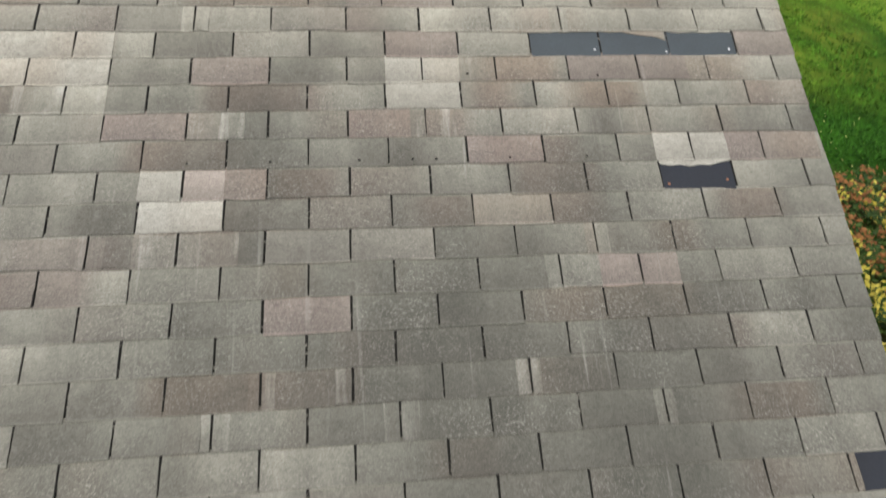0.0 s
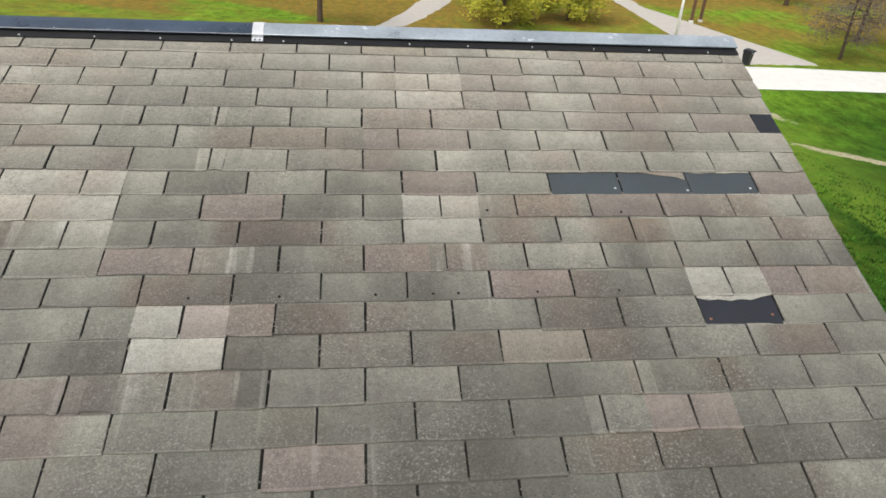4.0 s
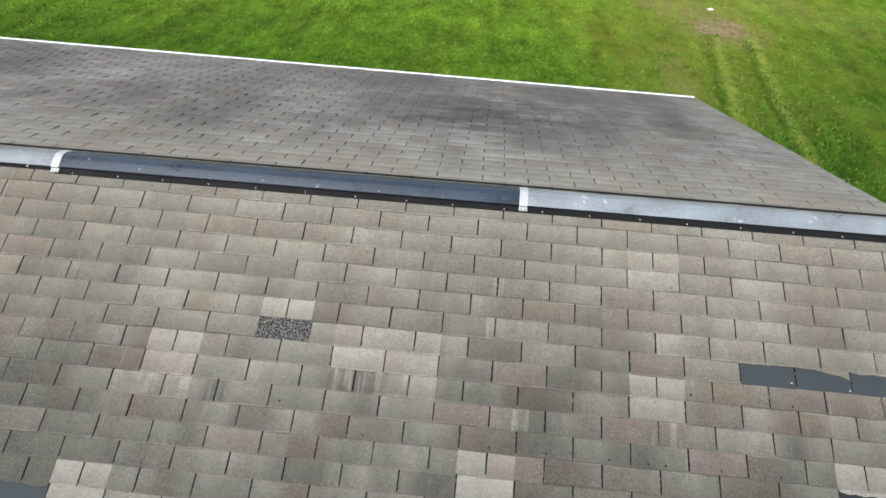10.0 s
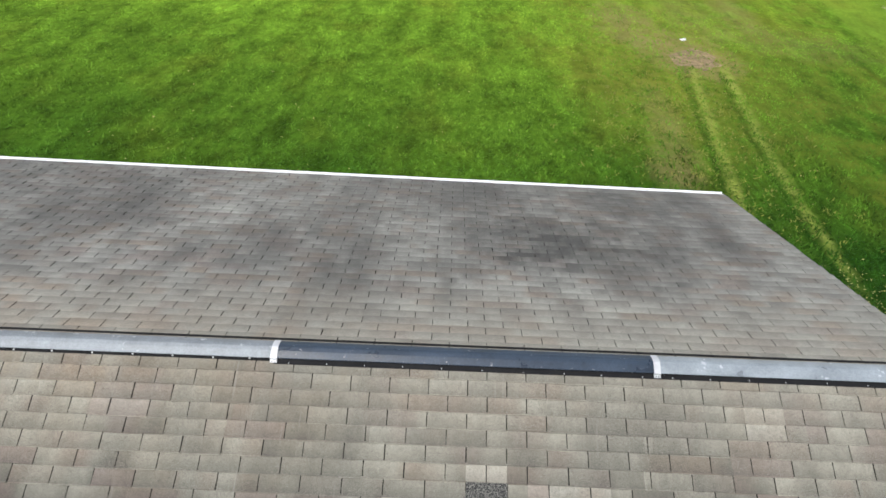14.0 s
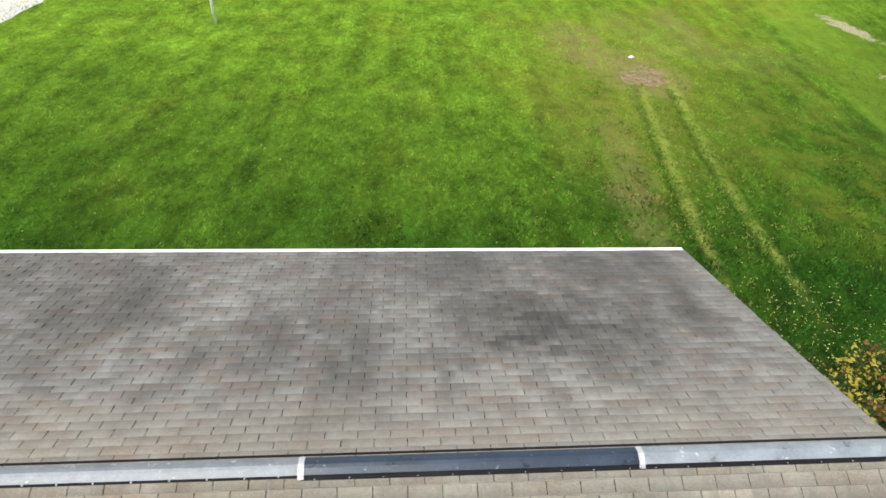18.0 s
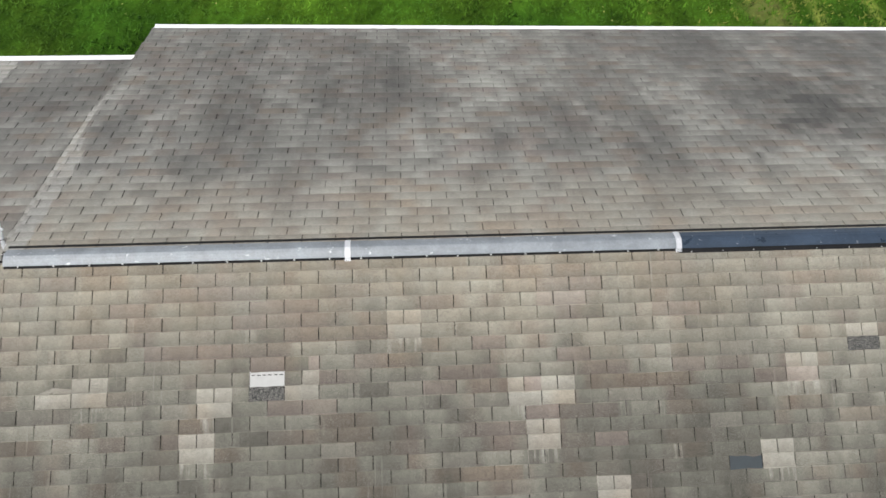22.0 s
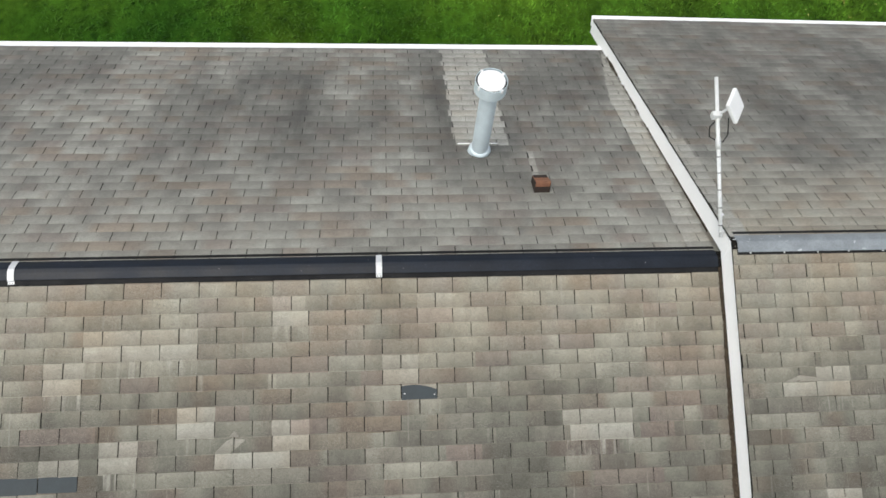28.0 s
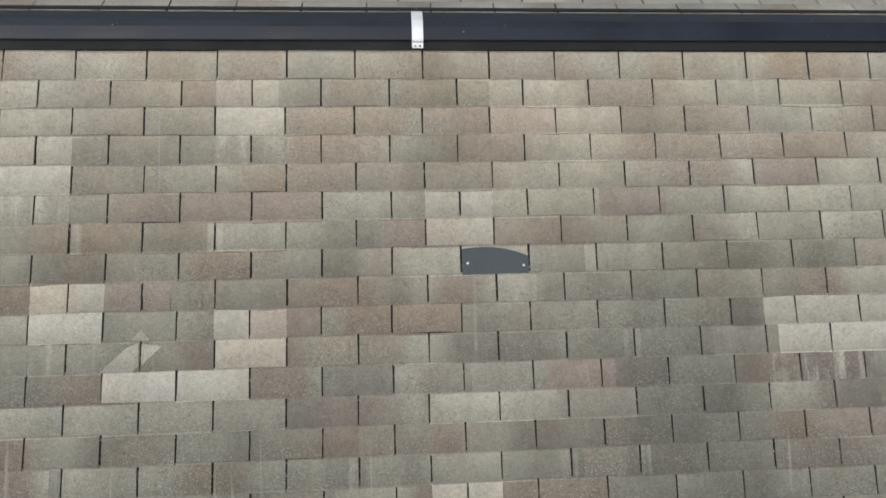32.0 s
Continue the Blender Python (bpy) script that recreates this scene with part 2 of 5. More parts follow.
FARMARKS = ((8.8, 2.5, 1.1, 1.15, 0.85), (9.2, 2.3, 0.8, 0.7, 0.6), (7.43, 1.16, 0.12, 0.35, 0.5), (6.23, 1.4, 0.13, 0.4, 0.4), (4.32, 1.15, 0.14, 0.3, 0.35), (2.62, 3.0, 0.9, 0.9, 0.38), (5.3, 2.3, 0.6, 0.7, 0.3), (10.8, 2.67, 0.35, 0.7, 0.6), (1.2, 1.3, 0.3, 0.5, 0.55), (1.15, 4.1, 0.5, 0.6, 0.55), (2.9, 4.3, 0.5, 0.5, 0.55), (4.6, 1.9, 0.25, 0.6, 0.5), (6.5, 1.9, 0.2, 0.7, 0.45), (0.45, 2.3, 0.3, 0.9, 0.5), (10.2, 4.2, 1.3, 0.9, 0.42), (7.3, 4.3, 1.3, 0.8, 0.36), (1.7, 2.6, 1.3, 1.6, 0.36), (7.6, 1.9, 0.9, 0.55, 0.34), (8.6, 1.75, 0.7, 0.5, 0.4), (3.0, 3.4, 0.3, 1.0, 0.35), (7.0, 1.35, 0.12, 0.35, 0.35))
FARLOWMARKS = ((-5.0, 2.8, 0.5, 0.6, 0.5), (-3.6, 2.2, 0.5, 0.5, 0.45), (-2.5, 3.1, 0.35, 0.7, 0.5), (-7.0, 3.5, 0.6, 0.6, 0.5), (-4.3, 3.4, 0.4, 0.5, 0.5), (-0.75, 3.2, 0.4, 0.9, 0.5))
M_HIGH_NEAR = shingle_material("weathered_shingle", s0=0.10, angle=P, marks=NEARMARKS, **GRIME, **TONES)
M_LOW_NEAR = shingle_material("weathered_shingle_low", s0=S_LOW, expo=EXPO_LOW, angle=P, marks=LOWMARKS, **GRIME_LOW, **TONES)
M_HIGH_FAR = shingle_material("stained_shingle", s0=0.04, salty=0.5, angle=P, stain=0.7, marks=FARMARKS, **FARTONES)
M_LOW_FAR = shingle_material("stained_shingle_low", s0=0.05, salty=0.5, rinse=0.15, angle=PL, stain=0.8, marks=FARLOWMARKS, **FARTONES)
BRIGHT = dict(base=(0.345, 0.33, 0.29), brown=(0.332, 0.3, 0.26), dark=(0.315, 0.3, 0.262), pale=(0.37, 0.356, 0.315))
LIGHT = dict(base=(0.303, 0.287, 0.247), brown=(0.30, 0.264, 0.226), dark=(0.281, 0.265, 0.23), pale=(0.343, 0.328, 0.287))
M_PATCH = shingle_material("unweathered_shingle", s0=0.10, angle=P, spread=0.6, **LIGHT)
M_PATCH_LOW = shingle_material("unweathered_shingle_low", s0=S_LOW, expo=EXPO_LOW, angle=P, spread=0.6, **LIGHT)
M_BRIGHT = shingle_material("bright_unweathered_shingle", s0=0.10, angle=P, spread=0.5, **BRIGHT)
M_BRIGHT_LOW = shingle_material("bright_unweathered_shingle_low", s0=S_LOW, expo=EXPO_LOW, angle=P, spread=0.5, **BRIGHT)
M_PINK = shingle_material("pinkish_shingle", s0=0.10, angle=P, spread=0.5, base=(0.28, 0.240, 0.212), brown=(0.255, 0.213, 0.186), dark=(0.252, 0.2196, 0.1872), pale=(0.3024, 0.27, 0.2275))
M_PINK_LOW = shingle_material("pinkish_shingle_low", s0=S_LOW, expo=EXPO_LOW, angle=P, spread=0.5, base=(0.28, 0.240, 0.212), brown=(0.255, 0.213, 0.186), dark=(0.252, 0.2196, 0.1872), pale=(0.3024, 0.27, 0.2275))
M_RED = shingle_material("brown_shingle", s0=0.10, angle=P, spread=0.6, base=(0.184, 0.154, 0.136), brown=(0.172, 0.138, 0.122), dark=(0.168, 0.145, 0.127), pale=(0.227, 0.204, 0.169))
M_RED_LOW = shingle_material("brown_shingle_low", s0=S_LOW, expo=EXPO_LOW, angle=P, spread=0.6, base=(0.184, 0.154, 0.136), brown=(0.172, 0.138, 0.122), dark=(0.168, 0.145, 0.127), pale=(0.227, 0.204, 0.169))
M_ORANGE_TAB = shingle_material("orange_brown_shingle", s0=0.10, angle=P, spread=0.5, base=(0.245, 0.218, 0.176), brown=(0.234, 0.198, 0.155), dark=(0.220, 0.194, 0.158), pale=(0.288, 0.263, 0.216))
M_DUSK = shingle_material("dark_weathered_shingle", s0=0.10, angle=P, spread=0.6, base=(0.180, 0.169, 0.144), brown=(0.169, 0.144, 0.122), dark=(0.151, 0.141, 0.122), pale=(0.209, 0.197, 0.166))
M_DUSK_LOW = shingle_material("dark_weathered_shingle_low", s0=S_LOW, expo=EXPO_LOW, angle=P, spread=0.6, base=(0.180, 0.169, 0.144), brown=(0.169, 0.144, 0.122), dark=(0.151, 0.141, 0.122), pale=(0.209, 0.197, 0.166))
M_STREAK = shingle_material("washed_shingle", s0=0.10, angle=P, streak=0.7, **GRIME, **TONES)
M_STREAK_LOW = shingle_material("washed_shingle_low", s0=S_LOW, expo=EXPO_LOW, angle=P, streak=0.7, **GRIME_LOW, **TONES)
M_TRICKLE = shingle_material("faintly_washed_shingle", s0=0.10, angle=P, streak=0.32, **GRIME, **TONES)
M_TRICKLE_LOW = shingle_material("faintly_washed_shingle_low", s0=S_LOW, expo=EXPO_LOW, angle=P, streak=0.32, **GRIME_LOW, **TONES)
M_CLEAN = shingle_material("washed_clean_shingle", s0=0.04, angle=P, salty=0.6, rinse=0.0, spread=0.5, base=(0.345, 0.336, 0.312), brown=(0.31, 0.288, 0.262), dark=(0.285, 0.276, 0.255), pale=(0.385, 0.376, 0.35))
M_CLEAN_LOW = shingle_material("washed_clean_shingle_low", s0=0.05, angle=PL, salty=0.6, rinse=0.0, spread=0.5, base=(0.345, 0.336, 0.312), brown=(0.31, 0.288, 0.262), dark=(0.285, 0.276, 0.255), pale=(0.385, 0.376, 0.35))
M_CREAM = simple("bare_cream_tab", (0.47, 0.47, 0.45), 0.8, 0, 0.05, 20)
M_FELT = simple("charcoal_felt", (0.047, 0.057, 0.062), 0.75, 0, 0.15, 9, 0.15)
M_BLACK = simple("black_felt", (0.0144, 0.01656, 0.0216), 0.7, 0, 0.25, 9, 0.2)
M_GRIT = simple("worn_asphalt", (0.03, 0.03, 0.03), 0.9, 0, 0.3, 30, 0.4, 0.3, (110, 0.5, (0.22, 0.215, 0.19)))
M_CUT = simple("dark_cut_edge", (0.17, 0.158, 0.137), 0.95, 0, 0.3, 60)
M_UNDER = simple("dark_underlay", (0.01008, 0.00936, 0.00792), 0.95, 0, 0.3, 40, 0, 0.2, (48, 0.6, (0.144, 0.1332, 0.1116)))
M_VENT_DARK = simple("dark_painted_metal", (0.010, 0.0135, 0.021), 0.48, 0.0, 0.3, 4, 0.05, 0.26, (30, 0.72, (0.36, 0.3672, 0.3744)))
M_VENT_BLUE = simple("slate_blue_painted_metal", (0.031, 0.049, 0.076), 0.34, 0.0, 0.3, 4, 0.05, 0.5, (24, 0.665, (0.36, 0.3672, 0.3744)))
M_VENT_GALV = simple("weathered_zinc", (0.34, 0.38, 0.405), 0.36, 0.25, 0.2, 5, 0.05, 0.5, (11, 0.63, (0.6, 0.63, 0.65)))
M_VENT_ZINC = simple("dull_weathered_zinc", (0.255, 0.278, 0.295), 0.5, 0.25, 0.22, 5, 0.05, 0.5, (11, 0.64, (0.55, 0.57, 0.59)))
M_BAFFLE = simple("black_plastic_baffle", (0.00576, 0.00576, 0.00648), 0.8)
M_STRAP = simple("pale_metal_strap", (0.62, 0.63, 0.64), 0.45, 0.2, 0.08, 20)
M_NAIL = simple("pale_washer", (0.55, 0.55, 0.54), 0.5, 0.3)
M_WHITE = simple("white_trim_paint", (0.95, 0.95, 0.95), 0.5, 0, 0.03, 3, 0, 0.4, (9, 0.72, (0.55, 0.54, 0.5)))
M_SIDING = simple("pale_siding", (0.62, 0.6, 0.55), 0.6, 0, 0.05, 2)
M_FLUE = simple("galvanised_flue", (0.64, 0.73, 0.765), 0.42, 0.15, 0.08, 8)
M_FLUECAP = simple("pale_cap_metal", (0.94, 0.94, 0.93), 0.45, 0.0, 0.05, 8)
M_DARKGAP = simple("dark_gap", (0.00864, 0.00864, 0.00864), 0.8)
M_RUST = simple("rusty_vent_metal", (0.2232, 0.1044, 0.0612), 0.8, 0.1, 0.25, 18, 0.2)
M_RUSTDARK = simple("dark_rusty_metal", (0.0324, 0.0216, 0.01728), 0.85, 0, 0.2, 18)
M_POLE = simple("galvanised_pole", (0.74, 0.75, 0.75), 0.45, 0.1, 0.1, 12)
M_PANEL = simple("white_plastic", (0.93, 0.93, 0.93), 0.35, 0, 0.02, 4)
M_CABLE = simple("black_cable", (0.0072, 0.0072, 0.0072), 0.5)


# ---- mesh helpers ----
def mesh_of(name, bm, material):
    me = bpy.data.meshes.new(name)
    bm.to_mesh(me)
    bm.free()
    me.materials.append(material)
    return me


def part(name, bm, material, parent, label="", smooth=False, matrix=None):
    me = mesh_of(name, bm, material) if isinstance(bm, bmesh.types.BMesh) else bm
    if smooth:
        for f in me.polygons:
            f.use_smooth = True
    ob = new(name, me)
    if parent is not None:
        ob.parent = parent
    if matrix is not None:
        ob.matrix_basis = matrix
    if label:
        ob["label"] = label
    return ob


def box(bm, x0, x1, y0, y1, z0, z1, bevel=0.0):
    vs = [bm.verts.new((x, y, z)) for x in (x0, x1) for y in (y0, y1) for z in (z0, z1)]
    fs = [bm.faces.new([vs[i] for i in q]) for q in ((0, 1, 3, 2), (4, 6, 7, 5), (0, 4, 5, 1), (2, 3, 7, 6), (0, 2, 6, 4), (1, 5, 7, 3))]
    if bevel:
        es = list({e for f in fs for e in f.edges})
        bmesh.ops.bevel(bm, geom=es, offset=bevel, segments=2, affect="EDGES", profile=0.6)
    return bm


def boxed(*a, **k):
    return box(bmesh.new(), *a, **k)


def extruded(profile, x0, x1, closed=True, segments=1):
    """A closed (y, z) outline drawn out along x."""
    bm = bmesh.new()
    rings = []
    for i in range(segments + 1):
        x = x0 + (x1 - x0) * i / segments
        rings.append([bm.verts.new((x, y, z)) for y, z in profile])
    n = len(profile)
    for a, b in zip(rings, rings[1:]):
        for i in range(n if closed else n - 1):
            bm.faces.new((a[i], a[(i + 1) % n], b[(i + 1) % n], b[i]))
    if closed:
        bm.faces.new(rings[0][::-1])
        bm.faces.new(rings[-1])
    bmesh.ops.recalc_face_normals(bm, faces=bm.faces)
    return bm


def tube(points, radius, sides=10, caps=True):
    """A round tube along points; radius a number or one for each point."""
    bm = bmesh.new()
    rad = radius if isinstance(radius, (list, tuple)) else [radius] * len(points)
    pts = [Vector(p) for p in points]
    rings, ref = [], None
    for i, p in enumerate(pts):
        d = (pts[min(i + 1, len(pts) - 1)] - pts[max(i - 1, 0)]).normalized()
        if ref is None:
            ref = d.orthogonal().normalized()
        ref = (ref - d * ref.dot(d)).normalized()
        o = d.cross(ref)
        rings.append([bm.verts.new(p + rad[i] * (math.cos(a) * ref + math.sin(a) * o)) for a in (2 * math.pi * k / sides for k in range(sides))])
    for a, b in zip(rings, rings[1:]):
        for k in range(sides):
            bm.faces.new((a[k], a[(k + 1) % sides], b[(k + 1) % sides], b[k]))
    if caps:
        bm.faces.new(rings[0][::-1])
        bm.faces.new(rings[-1])
    return bm


def thing(name, label, category, matrix=None, group="", kind=""):
    e = new(name)
    e.empty_display_size = 0.1
    if matrix is not None:
        e.matrix_basis = matrix
    return tagged(e, label, category, group, kind)


# ---- roof slopes ----
# Local axes of a slope: x along the ridge, y up the slope, z out of it; the origin lies on the ridge.
NEAR_HIGH = Matrix.Translation((0, 0, HR)) @ Matrix.Rotation(P, 4, "X")
NEAR_LOW = Matrix.Translation((0, 0, HL)) @ Matrix.Rotation(P, 4, "X")
FAR_HIGH = Matrix.Translation((0, 0, HR)) @ Matrix.Rotation(math.pi, 4, "Z") @ Matrix.Rotation(P, 4, "X")
FAR_LOW = Matrix.Translation((0, 0, HL)) @ Matrix.Rotation(math.pi, 4, "Z") @ Matrix.Rotation(PL, 4, "X")
X0, X1 = -0.038, 37.85 * TAB  # the high wing's gable edges
XL = -13.0  # the low wing's far end
FAR_S, FAR_LOW_S = 5.02, 4.29


def tab_outline(w, rnd, seg):
    """The (x, y, z) rows of a tab of width w: front edge, back edge; it tapers towards its top, and its sides are ragged."""
    rows = []
    lift = rnd.uniform(-0.0008, 0.0022)
    tilt = rnd.uniform(-0.0022, 0.0022)
    skew, bow = rnd.uniform(-0.005, 0.005), rnd.uniform(-0.004, 0.005)
    for i in range(seg + 1):
        f = i / seg
        x = -w / 2 + w * f
        wav = rnd.uniform(-0.0014, 0.0014) + skew * (f - 0.5) + bow * (1 - (2 * f - 1) ** 2)
        curl = lift + tilt * (f - 0.5) + rnd.uniform(0, 0.0009) + (0.0025 if i in (0, seg) and rnd.random() < 0.35 else 0)
        side = 0.0024 if i in (0, seg) else 0.0
        j = [rnd.uniform(-side, side) for _ in range(3)]
        if side:  # some corners have swollen towards the slit
            j[0] = (-1 if i == 0 else 1) * rnd.choice((0.0024, 0.0012, 0.0, 0.0))
        top = 0.0056 + curl
        rows.append(((x + j[0], wav - 0.0016, 0.0008), (x + j[0], wav - 0.0012, 0.0038 + curl), (x + j[0], wav + 0.0026, top), (x + j[1], 0.022, top * 0.84 + 0.0002), (x + j[2], 0.075, top * 0.46 + 0.0007), (x, EXPO + 0.010, 0.0012), (x, EXPO + 0.010, 0.0)))
    return rows


def tab_verts(w, rnd, seg=3):
    rows = tab_outline(w, rnd, seg)
    verts = [v for r in rows for v in r]
    n = len(rows[0])
    faces = []
    for i in range(seg):
        a, b = i * n, i * n + n
        for k in range(n - 1):
            faces.append((a + k, b + k, b + k + 1, a + k + 1))
    faces.append(tuple(range(n - 1, -1, -1)))
    faces.append(tuple(range(seg * n, seg * n + n)))
    return verts, faces


def data_mesh(name, verts, faces, material):
    me = bpy.data.meshes.new(name)
    me.from_pydata(verts, [], faces)
    me.materials.append(material)
    return me


def cut_edges(me, verts):
    """The cut front edge of each tab shows its dark asphalt core."""
    me.materials.append(M_CUT)
    for f in me.polygons:
        if len(f.vertices) == 4 and all(v % 7 < 2 for v in f.vertices):
            f.material_index = 1
    return me


_variants = {}


def tab_mesh(w, material, kind):
    key = (round(w, 4), material.name, kind)
    if key not in _variants:
        rnd = random.Random(len(_variants) * 17 + 5)
        _variants[key] = cut_edges(data_mesh("shingle", *tab_verts(w, rnd), material), None)
    return _variants[key]


def lay_slope(parent, s0, rows, u0, u1, mirror, material, patches, own, odd_half, seed, slit=0.0094, shift=0.0, tab=TAB, expo=EXPO, twist=None):
    """Courses of three-tab shingles. patches: {(row, ua, ub): (material, sink)}; own: which (row, u) become objects of their own."""
    rnd = random.Random(seed)
    jv, jf = {}, {}
    count = 0
    for k in range(rows):
        half = 0.5 if (k % 2 == 1) == odd_half else 0.0
        cuts = [u0]
        n = math.ceil(u0 - half)
        drift = rnd.uniform(-0.012, 0.012)
        while n + half < u1 - 0.02:
            if n + half > u0 + 0.02:
                cuts.append(n + half)
            n += 1
        cuts.append(u1)
        here = [(a, b, m) for (r, a, b), m in patches.items() if r == k]
        for a, b in zip(cuts, cuts[1:]):
            edges = sorted({a, b, *(e for pa, pb, _ in here for e in (pa, pb) if a + 0.02 < e < b - 0.02)})
            for c, d in zip(edges, edges[1:]):
                mid, mat, sink = (c + d) / 2, material, 0.0
                for pa, pb, (pm, ps) in here:
                    if pa < mid < pb:
                        mat, sink = pm, ps
                lo = c * tab + (slit / 2 if c == a and a != u0 and mat not in (M_CREAM, M_GRIT) else 0) + (drift + rnd.uniform(-0.003, 0.003) if c == a else 0) * 0.35
                hi = d * tab - (slit / 2 if d == b and b != u1 and mat not in (M_CREAM, M_GRIT) else 0) + (drift + rnd.uniform(-0.003, 0.003) if d == b else 0) * 0.35
                if a == u0 and c == a:
                    lo -= rnd.uniform(0.0, 0.012)
                if b == u1 and d == b:
                    hi += rnd.uniform(-0.002, 0.003)
                xm = ((lo + hi) / 2 + shift) * (-1 if mirror else 1)
                y = -(s0 + (k + 1) * expo) + rnd.uniform(-0.0018, 0.0018) + 0.0035 * math.sin(xm * 1.3 + k * 0.7) + 0.0025 * math.sin(xm * 3.4 + k * 2.1)
                lean = twist(abs(xm)) if twist else 0.0
                if mat is None or hi - lo < 0.012:
                    continue
                w = round((hi - lo) / 0.004) * 0.004
                solo = sink != 0 or mat is not material or own(k, mid)
                if solo:
                    ob = new("shingle", tab_mesh(w, mat, rnd.randrange(5)))
                    ob.parent = parent
                    ob.matrix_basis = Matrix.Translation((xm, y, -y * lean)) @ Matrix.Rotation(-lean, 4, "X") @ Matrix.Diagonal(((hi - lo) / w, 1, 0.3 if sink > 0.001 else 1, 1))
                    count += 1
                else:
                    vs, fs = tab_verts(hi - lo, rnd, 2)
                    lv, lf = jv.setdefault(mat, []), jf.setdefault(mat, [])
                    o = len(lv)
                    lv += [(v[0] + xm, v[1] + y, v[2] - (v[1] + y) * lean) for v in vs]
                    lf += [tuple(i + o for i in f) for f in fs]
    for mat in jv:
        ob = new("shingle_courses", cut_edges(data_mesh("shingle_courses", jv[mat], jf[mat], mat), None))
        ob.parent = parent
        tagged(ob, kind="stuff")
    return count


def twist_high(x):
    """The high wing's far slope is a little flatter towards the low wing: the tangent by which it lifts off the true pitch."""
    return 0.016 - 0.0024 * x


def deck(name, matrix, xa, xb, length, label, twist=None):
    """The boarded deck with its dark underlay, on which the shingles lie."""
    bm = boxed(xa, xb, -length + 0.008, -0.004, -0.035, 0.0)
    if twist:
        for v in bm.verts:
            v.co.z -= v.co.y * twist(abs(v.co.x))
    ob = new(name, mesh_of(name, bm, M_UNDER))
    ob.matrix_basis = matrix
    return tagged(ob, label, "roof", kind="structure")


roof_1 = deck("roof_1", NEAR_HIGH, X0 + 0.004, X1 - 0.004, FAR_S, "weathered grey-tan asphalt shingle slope with patches")
roof_2 = deck("roof_2", FAR_HIGH, -X1 + 0.004, -X0 - 0.004, FAR_S, "dark-stained grey asphalt shingle slope", twist_high)
roof_3 = deck("roof_3", NEAR_LOW, XL, X0 + 0.15, FAR_LOW_S, "weathered grey-tan asphalt shingle slope of the lower wing")
roof_4 = deck("roof_4", FAR_LOW, -X0 - 0.15, -XL, FAR_LOW_S, "stained asphalt shingle slope of the lower wing")


# ---- ridge vents ----
def cap_profile(p_near, p_far, lift=0.0):
    """Outline of the cap: a shallow roof with rounded crown and turned-down lips."""
    half, t = 0.082 + lift * 0.3, 0.003
    up = 0.027 + lift
    def on(side, s, h):
        a = p_near if side < 0 else p_far
        return (side * (s * math.cos(a) + h * math.sin(a)), -s * math.sin(a) + h * math.cos(a))
    top = [on(-1, half, up - 0.008), on(-1, half + 0.001, up - 0.002), on(-1, half - 0.003, up), on(-1, 0.05, up + 0.002), on(-1, 0.022, up + 0.003)]
    crown = [(0.0, up + 0.001)]
    far = [on(1, 0.022, up + 0.003), on(1, 0.05, up + 0.002), on(1, half - 0.003, up), on(1, half + 0.001, up - 0.002), on(1, half, up - 0.008)]
    under = [on(1, half - 0.004, up - 0.008), on(1, half - 0.005, up - t), (0.0, up - 0.003), on(-1, half - 0.005, up - t), on(-1, half - 0.004, up - 0.008)]
    return top + crown + far + under


